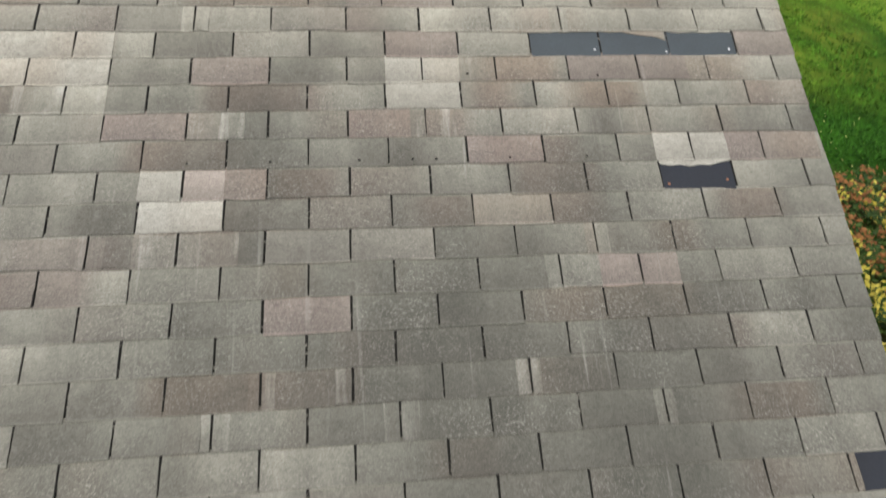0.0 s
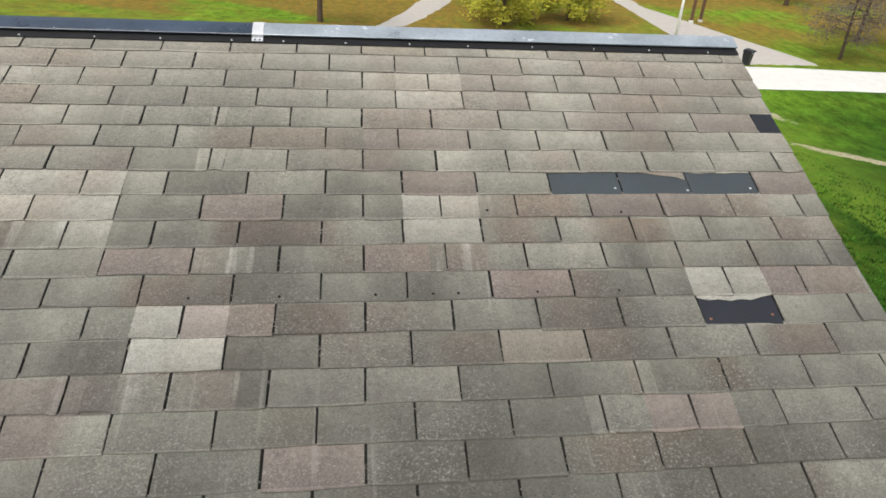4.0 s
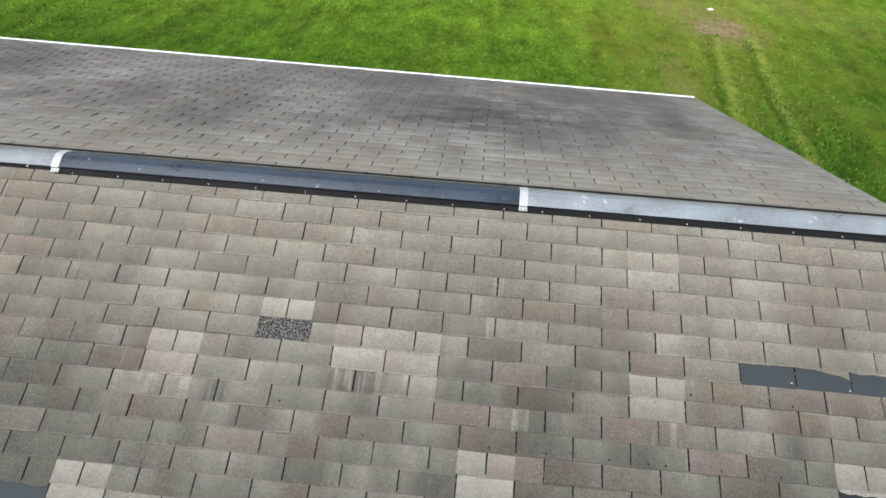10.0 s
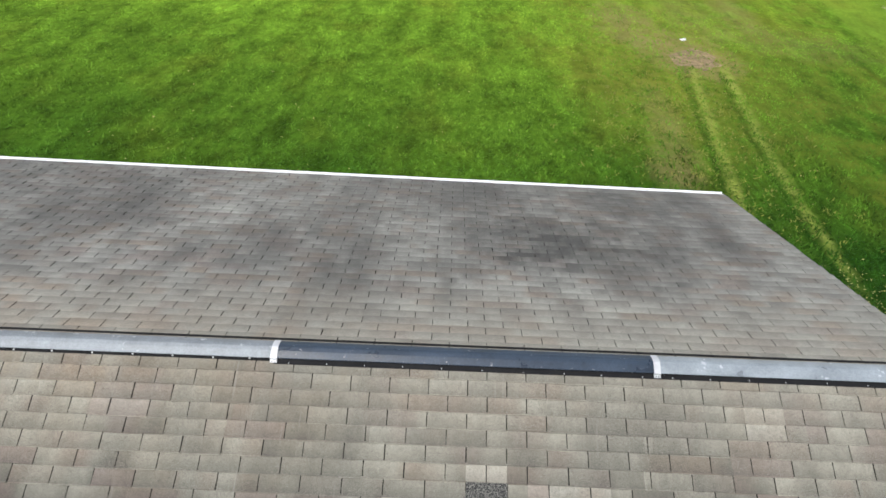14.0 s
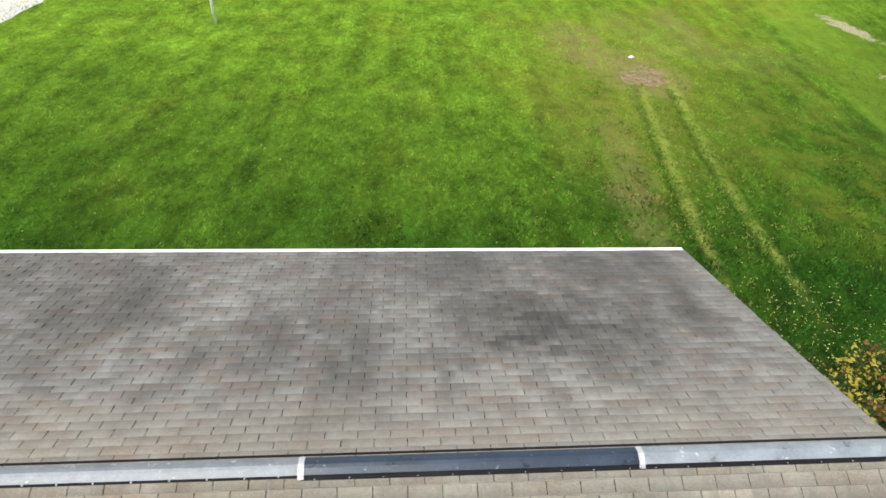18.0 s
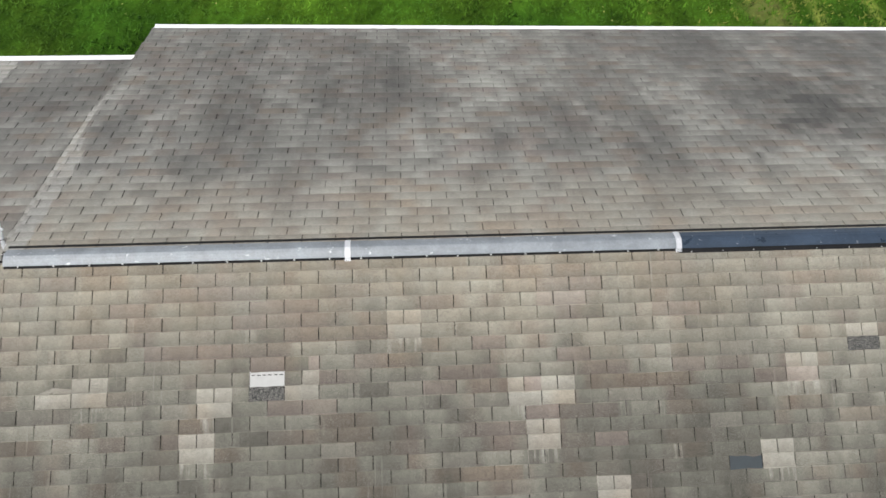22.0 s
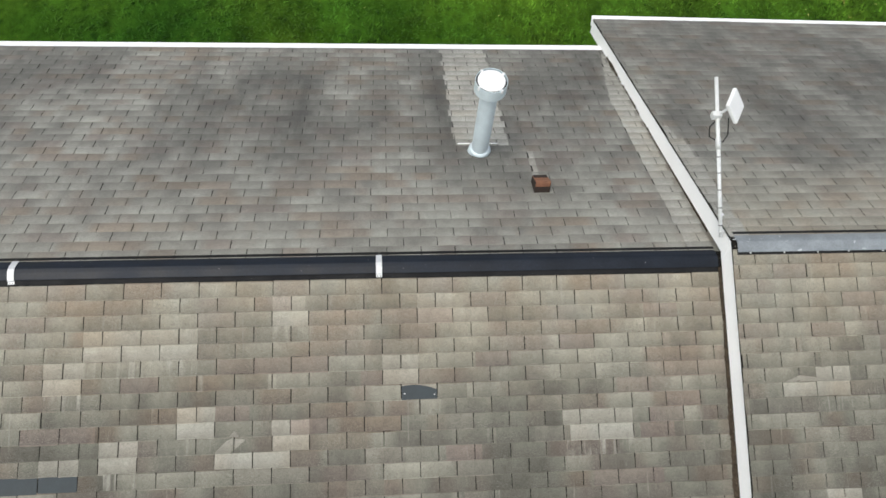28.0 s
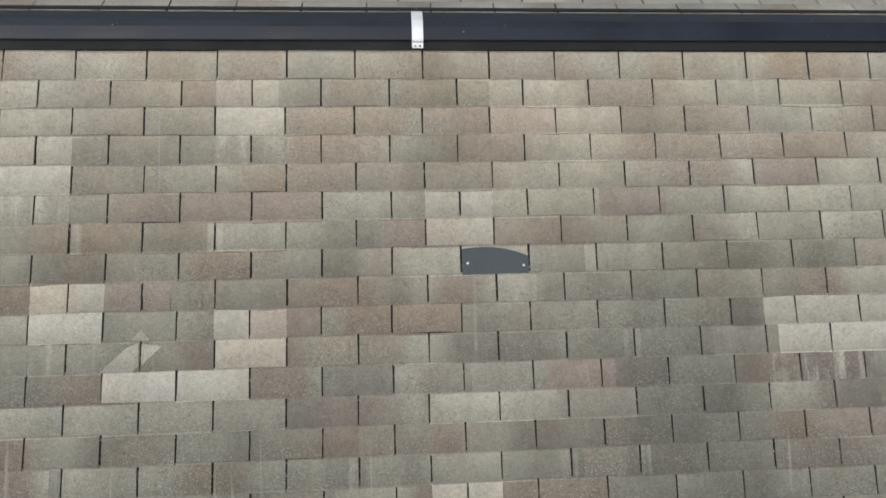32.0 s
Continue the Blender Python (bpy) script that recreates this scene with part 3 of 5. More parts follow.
def ridge_vent(xa, xb, z, metal, label, p_far, strap_left, rnd):
    v = thing("ridge_vent", label, "ridge vent", Matrix.Translation((0, -0.033, z - 0.013)), "ridge vent sections")
    pale = metal is M_VENT_ZINC  # the sections whose flange was never painted
    part("cap", extruded(cap_profile(P, p_far), xa, xb, segments=6), metal, v)
    for side, a in ((-1, P), (1, p_far)):
        def on(s, h):
            return (side * (s * math.cos(a) + h * math.sin(a)), -s * math.sin(a) + h * math.cos(a))
        wide = (0.104 if pale else 0.125) if side < 0 else 0.12
        part("baffle", extruded([on(0.06, 0.004), on(0.079, 0.004), on(0.077, 0.0245), on(0.06, 0.0245)], xa + 0.002, xb - 0.002), M_BAFFLE, v, "black louvred baffle")
        inner, rise = (0.07, 0.0) if side < 0 else (0.089, 0.0235)
        fl = part("flange", extruded([on(inner, 0.0085 + rise), on(wide, 0.0085 + rise), on(wide, 0.0105 + rise), on(inner, 0.0105 + rise)], xa + 0.001, xb - 0.001), M_BAFFLE, v)
        x = xa + 0.12
        while x < xb - 0.05 and side < 0:
            y, zz = on(wide - 0.014 + rnd.uniform(-0.004, 0.004), 0.0105 + rise)
            bm = bmesh.new()
            bmesh.ops.create_cone(bm, cap_ends=True, segments=8, radius1=0.009 if pale else 0.005, radius2=0.004, depth=0.004)
            part("nail", bm, M_DARKGAP if metal is M_VENT_DARK else M_NAIL, fl, matrix=Matrix.Translation((x, y, zz + 0.002)) @ Matrix.Rotation(-side * a, 4, "X"))
            x += 0.305 + rnd.uniform(-0.02, 0.02)
    if strap_left is not None:
        w = 0.026
        s = part("strap", extruded(cap_profile(P, p_far, 0.003), strap_left - w, strap_left + w), M_STRAP, v, "pale metal joint strap")
        for side, a in ((-1, P), (1, p_far)):
            def at(q, h):
                return (side * (q * math.cos(a) + h * math.sin(a)), -q * math.sin(a) + h * math.cos(a))
            part("strap_foot", extruded([at(0.078, 0.0108), at(0.116, 0.0108), at(0.116, 0.0135), at(0.092, 0.0145), at(0.088, 0.0285), at(0.0835, 0.0285)], strap_left - w, strap_left + w), M_STRAP, s)
            for dx in (-0.011, 0.011):
                bm = bmesh.new()
                bmesh.ops.create_cone(bm, cap_ends=True, segments=8, radius1=0.005, radius2=0.004, depth=0.003)
                y, zz = at(0.107, 0.0145)
                part("screw", bm, M_DARKGAP, s, matrix=Matrix.Translation((strap_left + dx, y, zz)) @ Matrix.Rotation(-side * a, 4, "X"))
    return v


_r = random.Random(3)
GAL = "weathered zinc ridge vent section along the ridge"
DRK = "dark painted metal ridge vent section along the ridge"
for a, b, metal, strap in ((X0 + 0.03, 3.01, M_VENT_ZINC, None), (3.01, 6.08, M_VENT_ZINC, 3.01), (6.08, 9.11, M_VENT_BLUE, 6.08), (9.11, X1 + 0.0, M_VENT_GALV, 9.11)):
    ridge_vent(a + 0.001, b - 0.001, HR, metal, DRK if metal is M_VENT_BLUE else GAL, P, strap, _r)
for a, b, strap in ((-3.12, X0 - 0.03, -3.12), (-6.17, -3.12, -6.17), (-9.22, -6.17, -9.22), (XL, -9.22, None)):
    ridge_vent(a + 0.001, b - 0.001, HL, M_VENT_DARK, DRK, PL, strap, _r)


# ---- trim, eaves and walls ----
def wall(name, bm, material, label, category="wall"):
    return tagged(new(name, mesh_of(name, bm, material)), label, category, kind="structure")


def rake_board(name, matrix, x, ya, yb, deep, label, kick=0.0):
    """A white board under the edge of a slope, with a folded metal edge on top."""
    bm = boxed(-0.011, 0.011, ya, yb, -deep, -0.001, 0.002)
    for v in bm.verts:
        v.co.x += kick * v.co.z / deep
    ob = new(name, mesh_of(name, bm, M_WHITE))
    ob.matrix_basis = matrix @ Matrix.Translation((x, 0, 0))
    tagged(ob, label, "trim", kind="structure")
    part("drip_edge", extruded([(ya, -0.02), (ya, -0.002), (yb, -0.002), (yb, -0.02)], -0.0125, 0.0125), M_WHITE, ob)
    return ob


rake_board("trim_1", NEAR_HIGH, X0 + 0.022, -FAR_S, -0.002, 0.205, "white painted rake board above the lower roof", 0.02)
rake_board("trim_2", FAR_HIGH @ Matrix.Rotation(-twist_high(0), 4, "X"), -X0 - 0.022, -FAR_S, -0.002, 0.205, "white painted rake board above the lower roof", -0.02)
rake_board("trim_3", NEAR_HIGH, X1 - 0.02, -FAR_S, -0.002, 0.2, "white painted gable rake board").location.z -= 0.012
rake_board("trim_4", FAR_HIGH @ Matrix.Rotation(-twist_high(X1), 4, "X"), -X1 + 0.02, -FAR_S, -0.002, 0.2, "white painted gable rake board").location.z -= 0.012


def gutter(xa, xb, matrix, length, label):
    """A white gutter along an eave: a folded trough on a fascia board."""
    g = thing("gutter", label, "gutter", matrix @ Matrix.Translation((0, -length, 0)), "gutters")
    part("drip_edge", extruded([(0.03, 0.0005), (-0.03, 0.0), (-0.032, -0.03), (-0.029, -0.03), (-0.026, -0.003), (0.03, -0.003)], xa, xb), M_WHITE, g)
    part("fascia", boxed(xa, xb, 0.006, 0.026, -0.17, -0.036), M_WHITE, g)
    part("trough", extruded([(0.004, -0.035), (-0.03, -0.035), (-0.06, -0.02), (-0.07, 0.012), (-0.082, 0.014), (-0.086, -0.004), (-0.066, -0.12), (0.004, -0.12)], xa, xb), M_WHITE, g)
    return g


_lift = Matrix.Translation((0, 0, FAR_S * twist_high(0))) @ Matrix.Rotation(math.atan(-0.0024 * FAR_S), 4, "Y")
gutter(-X1, -X0, FAR_HIGH @ Matrix.Translation((0, -FAR_S, 0)) @ _lift @ Matrix.Translation((0, FAR_S, 0)), FAR_S, "white metal gutter at the eave of the high roof")
gutter(-X0 + 0.01, -XL, FAR_LOW, FAR_LOW_S, "white metal gutter at the eave of the low roof")
gutter(X0, X1, NEAR_HIGH, FAR_S, "white metal gutter at the eave of the high roof")
gutter(XL, X0 - 0.01, NEAR_LOW, FAR_LOW_S, "white metal gutter at the eave of the low roof")


def prism(xa, xb, half_a, half_b, z0, ridge, pa, pb):
    bm = bmesh.new()
    outline = [(-half_a, z0), (half_b, z0), (half_b, ridge - math.tan(pb) * half_b), (0, ridge), (-half_a, ridge - math.tan(pa) * half_a)]
    rings = [[bm.verts.new((x, y, z)) for y, z in outline] for x in (xa, xb)]
    n = len(outline)
    for i in range(n):
        bm.faces.new((rings[0][i], rings[0][(i + 1) % n], rings[1][(i + 1) % n], rings[1][i]))
    bm.faces.new(rings[0][::-1])
    bm.faces.new(rings[1])
    bmesh.ops.recalc_face_normals(bm, faces=bm.faces)
    return bm


wall("wall_1", prism(X0 + 0.16, X1 - 0.35, 4.3, 4.3, -3.0, HR - 0.09, P, P), M_SIDING, "pale siding walls of the high wing")
wall("wall_2", prism(XL + 0.35, X0 + 0.155, 3.65, 3.65, -3.0, HL - 0.09, P, PL), M_SIDING, "pale siding walls of the low wing")


# ---- things on the roof ----
def lathe(profile, sides=28):
    """A solid of revolution about z from (radius, z) pairs."""
    bm = bmesh.new()
    rings = [[bm.verts.new((r * math.cos(2 * math.pi * k / sides), r * math.sin(2 * math.pi * k / sides), z)) for k in range(sides)] for r, z in profile]
    for a, b in zip(rings, rings[1:]):
        for k in range(sides):
            bm.faces.new((a[k], a[(k + 1) % sides], b[(k + 1) % sides], b[k]))
    bm.faces.new(rings[0][::-1])
    bm.faces.new(rings[-1])
    return bm


def far_low(x, s, h=0.0):
    """A pose on the low wing's far slope, s metres below its ridge."""
    return FAR_LOW @ Matrix.Translation((-x, -s, h))


FX, FS = -2.05, 1.70
fy, fz = FS * math.cos(PL), HL - FS * math.sin(PL)
flue = thing("flue_pipe", "pale galvanised flue pipe with a wide round cap", "flue pipe", Matrix.Translation((FX, fy, fz)))
part("pipe", lathe([(0.088, -0.05), (0.088, -0.045), (0.088, 0.352), (0.088, 0.358), (0.0895, 0.365), (0.0895, 0.385), (0.088, 0.392), (0.088, 0.398), (0.088, 0.98), (0.088, 0.99)]), M_FLUE, flue, smooth=True)
part("storm_collar", lathe([(0.09, 0.072), (0.116, 0.055), (0.12, 0.058), (0.094, 0.082)]), M_FLUE, flue, smooth=True)
cone = lathe([(0.13, -0.06), (0.128, 0.0), (0.106, 0.03), (0.097, 0.045)])
part("flashing_cone", cone, M_FLUE, flue, smooth=True)
plate = part("flashing_plate", boxed(-0.22, 0.22, -0.165, -0.15, 0.0, 0.004), M_FLUECAP, flue, "flat galvanised flashing plate", matrix=Matrix.Translation((0, 0, 0.012)) @ Matrix.Rotation(math.pi, 4, "Z") @ Matrix.Rotation(PL, 4, "X"))
collar = part("cap_collar", lathe([(0.1, 0.94), (0.148, 0.965), (0.155, 0.975), (0.155, 1.1), (0.15, 1.1), (0.15, 0.98), (0.1, 0.955)]), M_FLUE, flue, smooth=False)
part("cap_rim", lathe([(0.11, 1.0), (0.1495, 1.0), (0.1495, 1.072), (0.11, 1.072)]), M_DARKGAP, collar)
part("cap_lid", lathe([(0.125, 1.078), (0.1315, 1.084), (0.1315, 1.098), (0.115, 1.106), (0.06, 1.113), (0.01, 1.116)]), M_FLUECAP, collar, "pale disc lid", smooth=False)
for k in range(4):
    a = math.radians(35 + 90 * k)
    part("lid_bracket", boxed(0.132, 0.16, -0.012, 0.012, 1.06, 1.1, 0.002), M_FLUECAP, collar, matrix=Matrix.Rotation(a, 4, "Z"))

VX, VS = -1.50, 1.06
vent = thing("roof_vent", "small rusty red metal roof vent hood", "roof vent", far_low(VX, VS, 0.004))
part("hood", extruded([(0.1, 0.02), (0.1, 0.115), (0.085, 0.125), (-0.075, 0.075), (-0.085, 0.065), (-0.085, 0.03), (-0.08, 0.03), (-0.08, 0.06), (0.09, 0.112), (0.094, 0.02)], -0.075, 0.075), M_RUST, vent)
part("throat", boxed(-0.068, 0.068, -0.075, 0.09, 0.0, 0.09), M_RUSTDARK, vent, "dark open throat")
for sx in (-1, 1):
    part("cheek", extruded([(0.1, 0.0), (0.1, 0.118), (0.085, 0.124), (-0.08, 0.07), (-0.08, 0.0)], sx * 0.0755 - 0.002, sx * 0.0755 + 0.002), M_RUSTDARK, vent)
part("back_plate", boxed(-0.0775, 0.0775, 0.1005, 0.104, 0.0, 0.07), M_RUSTDARK, vent)
part("base_flange", boxed(-0.079, 0.079, -0.088, 0.105, 0.004, 0.007), M_RUSTDARK, vent)

# The antenna leans back from the end of the low ridge.
A0, A1 = Vector((-0.075, 0.085, 6.785)), Vector((-0.24, 1.13, 7.69))
adir = (A1 - A0).normalized()
ant = thing("antenna", "white square panel antenna on a leaning metal pole", "antenna", Matrix.Translation(A0))
part("pole", tube([Vector(), adir * 0.8], 0.0165, 12), M_POLE, ant, smooth=True)
alen = (A1 - A0).length
part("pole_top", tube([adir * 0.78, adir * 0.87, adir * 0.88, adir * alen], [0.0215, 0.0215, 0.017, 0.0155], 12), M_POLE, ant, smooth=True)
for q in (0.1, 0.26, 0.42, 0.57, 0.71):
    part("cable_tie", tube([adir * q, adir * (q + 0.007)], 0.0178, 10), M_CABLE, ant)
pm = Matrix.Translation(adir * 1.07)
part("pole_clamp", boxed(-0.05, 0.03, -0.028, 0.028, -0.028, 0.028, 0.006), M_POLE, ant, matrix=pm)
part("bracket_arm", tube([adir * 1.07, Vector((-0.108, 0.881, 7.608)) - A0 - Vector((0.01, -0.01, 0.012))], 0.012, 8), M_POLE, ant, matrix=None)
pc = Vector((-0.108, 0.881, 7.608)) - A0
facing = look(pc, pc - Vector((0.62, -0.42, 0.66)))
panel = part("panel", boxed(-0.108, 0.108, -0.108, 0.108, -0.014, 0.02, 0.012), M_PANEL, ant, "white plastic panel", matrix=facing @ Matrix.Rotation(radians(5), 4, "Z"))
part("cable", tube([adir * 1.05 + Vector((0.1, 0, -0.0)), adir * 0.97 + Vector((0.11, -0.03, -0.06)), adir * 0.9 + Vector((0.06, -0.03, -0.06)), adir * 0.88 + Vector((0.01, -0.005, -0.022)), adir * 0.5 + Vector((0.004, -0.004, -0.021)), adir * 0.05 + Vector((0, -0.004, -0.02))], 0.0055, 6), M_CABLE, ant, "black cable")
part("cable_loop", tube([adir * 1.03 + Vector((-0.012, 0, -0.02)), adir * 1.0 + Vector((-0.06, -0.01, -0.03)), adir * 0.93 + Vector((-0.065, -0.02, -0.04)), adir * 0.88 + Vector((-0.02, -0.01, -0.02))], 0.0055, 6), M_CABLE, ant)
for q in (0.05, 0.2):
    part("wall_bracket", boxed(-0.019, 0.03, -0.01, 0.01, -0.01, 0.01, 0.002), M_POLE, ant, matrix=Matrix.Translation(adir * q))


# ---- ground ----
def soft(a):
    return a if a > 8 else math.log1p(math.exp(3 * a)) / 3


def gz(x, y):
    q = 0.456 - 0.0902 * x - 0.1047 * y
    return -7.0 + soft(q + 7.0) - soft(q - 0.45) + 0.05 * math.sin(x * 0.31 + 1) * math.cos(y * 0.27)


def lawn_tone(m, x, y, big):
    """The lawn's greens: deep behind the house, with shade put into the colour, paler and yellower up the field."""
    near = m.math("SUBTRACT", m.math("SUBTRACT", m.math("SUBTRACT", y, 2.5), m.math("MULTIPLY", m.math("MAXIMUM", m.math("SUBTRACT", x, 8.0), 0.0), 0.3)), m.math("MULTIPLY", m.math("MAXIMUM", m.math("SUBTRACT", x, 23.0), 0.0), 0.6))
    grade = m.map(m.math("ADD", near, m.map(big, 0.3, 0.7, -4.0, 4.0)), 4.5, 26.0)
    # the grass was mown up and down the field, so its tufts and tones run that way
    run = m.join(m.math("SUBTRACT", x, m.math("MULTIPLY", y, 0.12)), m.math("MULTIPLY", y, 0.55), 0.0)
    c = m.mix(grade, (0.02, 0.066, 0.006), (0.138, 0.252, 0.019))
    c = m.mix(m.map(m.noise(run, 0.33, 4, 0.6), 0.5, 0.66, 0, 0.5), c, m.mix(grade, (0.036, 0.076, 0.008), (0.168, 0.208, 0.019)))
    c = m.mix(1.0, c, m.grey(m.map(m.noise(m.join(m.math("MULTIPLY", x, 0.9), m.math("MULTIPLY", y, 0.06), 3.0), 1.0, 3, 0.6), 0.3, 0.7, 0.82, 1.18)), "MULTIPLY")
    c = m.mix(1.0, c, m.grey(m.map(m.noise(run, 1.0, 6, 0.7), 0.32, 0.68, 0.52, 1.45)), "MULTIPLY")
    c = m.mix(1.0, c, m.grey(m.map(m.noise(run, 5.5, 4, 0.7), 0.3, 0.7, 0.7, 1.3)), "MULTIPLY")
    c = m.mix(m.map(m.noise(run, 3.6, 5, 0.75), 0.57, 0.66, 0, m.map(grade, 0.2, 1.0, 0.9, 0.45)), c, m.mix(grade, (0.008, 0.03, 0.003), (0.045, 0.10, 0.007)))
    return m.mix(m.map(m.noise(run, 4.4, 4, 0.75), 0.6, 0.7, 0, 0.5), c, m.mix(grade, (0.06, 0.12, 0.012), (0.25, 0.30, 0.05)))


def ground_material():
    m = Nodes("lawn", 0.95, 0, 0.04)
    x, y, _ = m.split(m.pos)
    big = m.noise(m.pos, 0.14, 4, 0.6)
    mid = m.noise(m.pos, 1.3, 4, 0.65)
    fine = m.noise(m.scaled(m.pos, 1.0, 1.0, 1.0), 9.0, 4, 0.7)
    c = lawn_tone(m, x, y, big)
    # olive, tired grass beyond the tracks, up to the line of a paler mown strip
    edge = m.math("SUBTRACT", x, m.math("ADD", m.math("MULTIPLY", y, 0.112), 27.0))
    olive = m.math("MULTIPLY", m.math("MULTIPLY", m.math("MULTIPLY", m.map(x, 20.5, 23.0), m.map(y, 11.0, 15.0)), m.map(edge, -1.5, -0.3, 1.0, 0.0)), m.map(m.noise(m.pos, 0.5, 5, 0.65), 0.4, 0.6, 0.0, 0.6))
    c = m.mix(olive, c, (0.1728, 0.1944, 0.0252))
    c = m.mix(m.math("MULTIPLY", m.map(edge, -0.1, 0.35, 0.0, 0.45), m.map(edge, 3.0, 8.0, 1.0, 0.0)), c, (0.2016, 0.3024, 0.0324))
    # darker green patches between the tracks and the mown strip
    dark_patch = m.math("MULTIPLY", m.math("MULTIPLY", m.map(x, 19.0, 21.5), m.map(edge, -1.2, -0.1, 1.0, 0.0)), m.map(m.noise(m.scaled(m.pos, 0.6, 0.3, 0.3), 0.8, 5, 0.65), 0.42, 0.6, 0.0, m.map(y, 24.0, 33.0, 0.7, 0.0)))
    c = m.mix(dark_patch, c, (0.034, 0.082, 0.007))
    # drier, yellower grass round the old vehicle tracks
    d1 = m.math("ADD", m.math("POWER", m.math("DIVIDE", m.math("SUBTRACT", x, 17.5), 7.5), 2.0), m.math("POWER", m.math("DIVIDE", m.math("SUBTRACT", y, 27.0), 13.0), 2.0))
    dry = m.math("MULTIPLY", m.map(m.math("ADD", d1, m.map(big, 0.3, 0.7, -0.4, 0.4)), 0.0, 1.0, 0.65, 0.0), m.map(mid, 0.3, 0.6, 0.25, 1.0))
    c = m.mix(dry, c, (0.235, 0.245, 0.036))
    # a bare tan band beside the wheel tracks, widest at the dirt patch
    ragged = m.map(m.noise(m.pos, 0.8, 5, 0.7), 0.3, 0.7, -1.0, 1.0)
    for px, py, rx, ry, k in ((15.2, 14.6, 0.8, 2.0, 0.45), (15.7, 17.6, 0.7, 2.4, 0.45), (15.9, 20.8, 0.7, 2.0, 0.4), (16.6, 31.2, 1.7, 3.0, 0.75), (19.0, 27.4, 2.1, 2.6, 1.0), (24.0, 36.3, 1.2, 3.2, 0.45), (20.6, 34.0, 1.6, 4.0, 0.3), (26.0, 31.5, 4.0, 2.2, 0.3)):
        q = m.math("ADD", m.math("POWER", m.math("DIVIDE", m.math("SUBTRACT", x, px), rx), 2.0), m.math("POWER", m.math("DIVIDE", m.math("SUBTRACT", y, py), ry), 2.0))
        c = m.mix(m.map(m.math("ADD", q, ragged), -0.9, 2.0, k, 0.0), c, m.mix(m.map(fine, 0.35, 0.65), (0.27, 0.2, 0.085), (0.335, 0.265, 0.12)))
    # the two wheel tracks: flattened pale grass, a rut's shade painted dark beside it
    d = m.math("SUBTRACT", y, 13.0)
    ends = m.math("MULTIPLY", m.map(y, 8.5, 12.5), m.map(y, 25.5, 27.5, 1.0, 0.0))
    patchy = m.map(m.noise(m.pos, 1.7, 4, 0.7), 0.3, 0.6, 0.25, 1.0)
    for x0, k1, k2 in ((19.2, 0.0359, 0.00443), (16.95, 0.107, 0.00252)):
        mid_x = m.math("ADD", x0, m.math("MULTIPLY", d, m.math("ADD", k1, m.math("MULTIPLY", d, k2))))
        off = m.math("ADD", m.math("SUBTRACT", x, mid_x), m.map(m.noise(m.pos, 1.1, 3, 0.6), 0.3, 0.7, -0.12, 0.12))
        pale = m.math("MULTIPLY", m.map(m.math("ABSOLUTE", off), 0.05, 0.36, 0.8, 0.0), m.math("MULTIPLY", ends, patchy))
        c = m.mix(pale, c, m.mix(m.map(fine, 0.4, 0.6), (0.235, 0.30, 0.045), (0.33, 0.37, 0.085)))
        rut_shade = m.math("MULTIPLY", m.map(m.math("ABSOLUTE", m.math("ADD", off, 0.42)), 0.05, 0.26, 0.8, 0.0), m.math("MULTIPLY", m.math("MULTIPLY", ends, m.map(y, 15.0, 25.0, 1.0, 0.4)), patchy))
        c = m.mix(rut_shade, c, (0.016, 0.05, 0.005))
    # pale ragged straw where the turf has worn through
    for px, py, lean, rx, ry in ((37.1, 38.6, 0.38, 0.85, 2.3), (36.8, 28.6, 1.37, 1.2, 1.8)):
        q = m.math("ADD", m.math("POWER", m.math("DIVIDE", m.math("ADD", m.math("SUBTRACT", x, px), m.math("MULTIPLY", m.math("SUBTRACT", y, py), lean)), rx), 2.0), m.math("POWER", m.math("DIVIDE", m.math("SUBTRACT", y, py), ry), 2.0))
        c = m.mix(m.map(m.math("ADD", q, m.map(m.noise(m.pos, 1.6, 5, 0.7), 0.3, 0.7, -0.9, 0.9)), 0.5, 1.1, 0.9, 0.0), c, m.mix(m.map(fine, 0.4, 0.6), (0.3, 0.25, 0.12), (0.52, 0.48, 0.34)))
    # dark soil and rotting leaves in the planted bed beside the gable
    bed = m.math("MULTIPLY", m.map(m.math("ADD", x, m.map(mid, 0.3, 0.7, -1.2, 1.2)), 15.5, 17.5), m.math("MULTIPLY", m.map(y, -7.0, -5.0), m.map(m.math("ADD", y, m.map(mid, 0.3, 0.7, -1.5, 1.5)), 5.5, 8.5, 1.0, 0.0)))
    c = m.mix(m.math("MULTIPLY", bed, m.map(x, 24.0, 27.0, 0.85, 0.0)), c, m.mix(m.map(fine, 0.35, 0.65), (0.02, 0.024, 0.008), (0.075, 0.052, 0.02)))
    # leaf litter under the far trees
    lit = m.math("MULTIPLY", m.map(m.math("SUBTRACT", m.math("ADD", y, m.math("MULTIPLY", big, 30.0)), m.map(x, 30.0, 44.0, 0.0, 10.0)), 54.0, 72.0), m.map(m.noise(m.pos, 0.09, 3, 0.6), 0.32, 0.5))
    c = m.mix(m.math("MULTIPLY", lit, 0.82), c, m.mix(m.map(mid, 0.4, 0.6), (0.16, 0.11, 0.03), (0.3, 0.16, 0.035)))
    return m.finish(c, fine, 0.6, 0.06)


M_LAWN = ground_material()


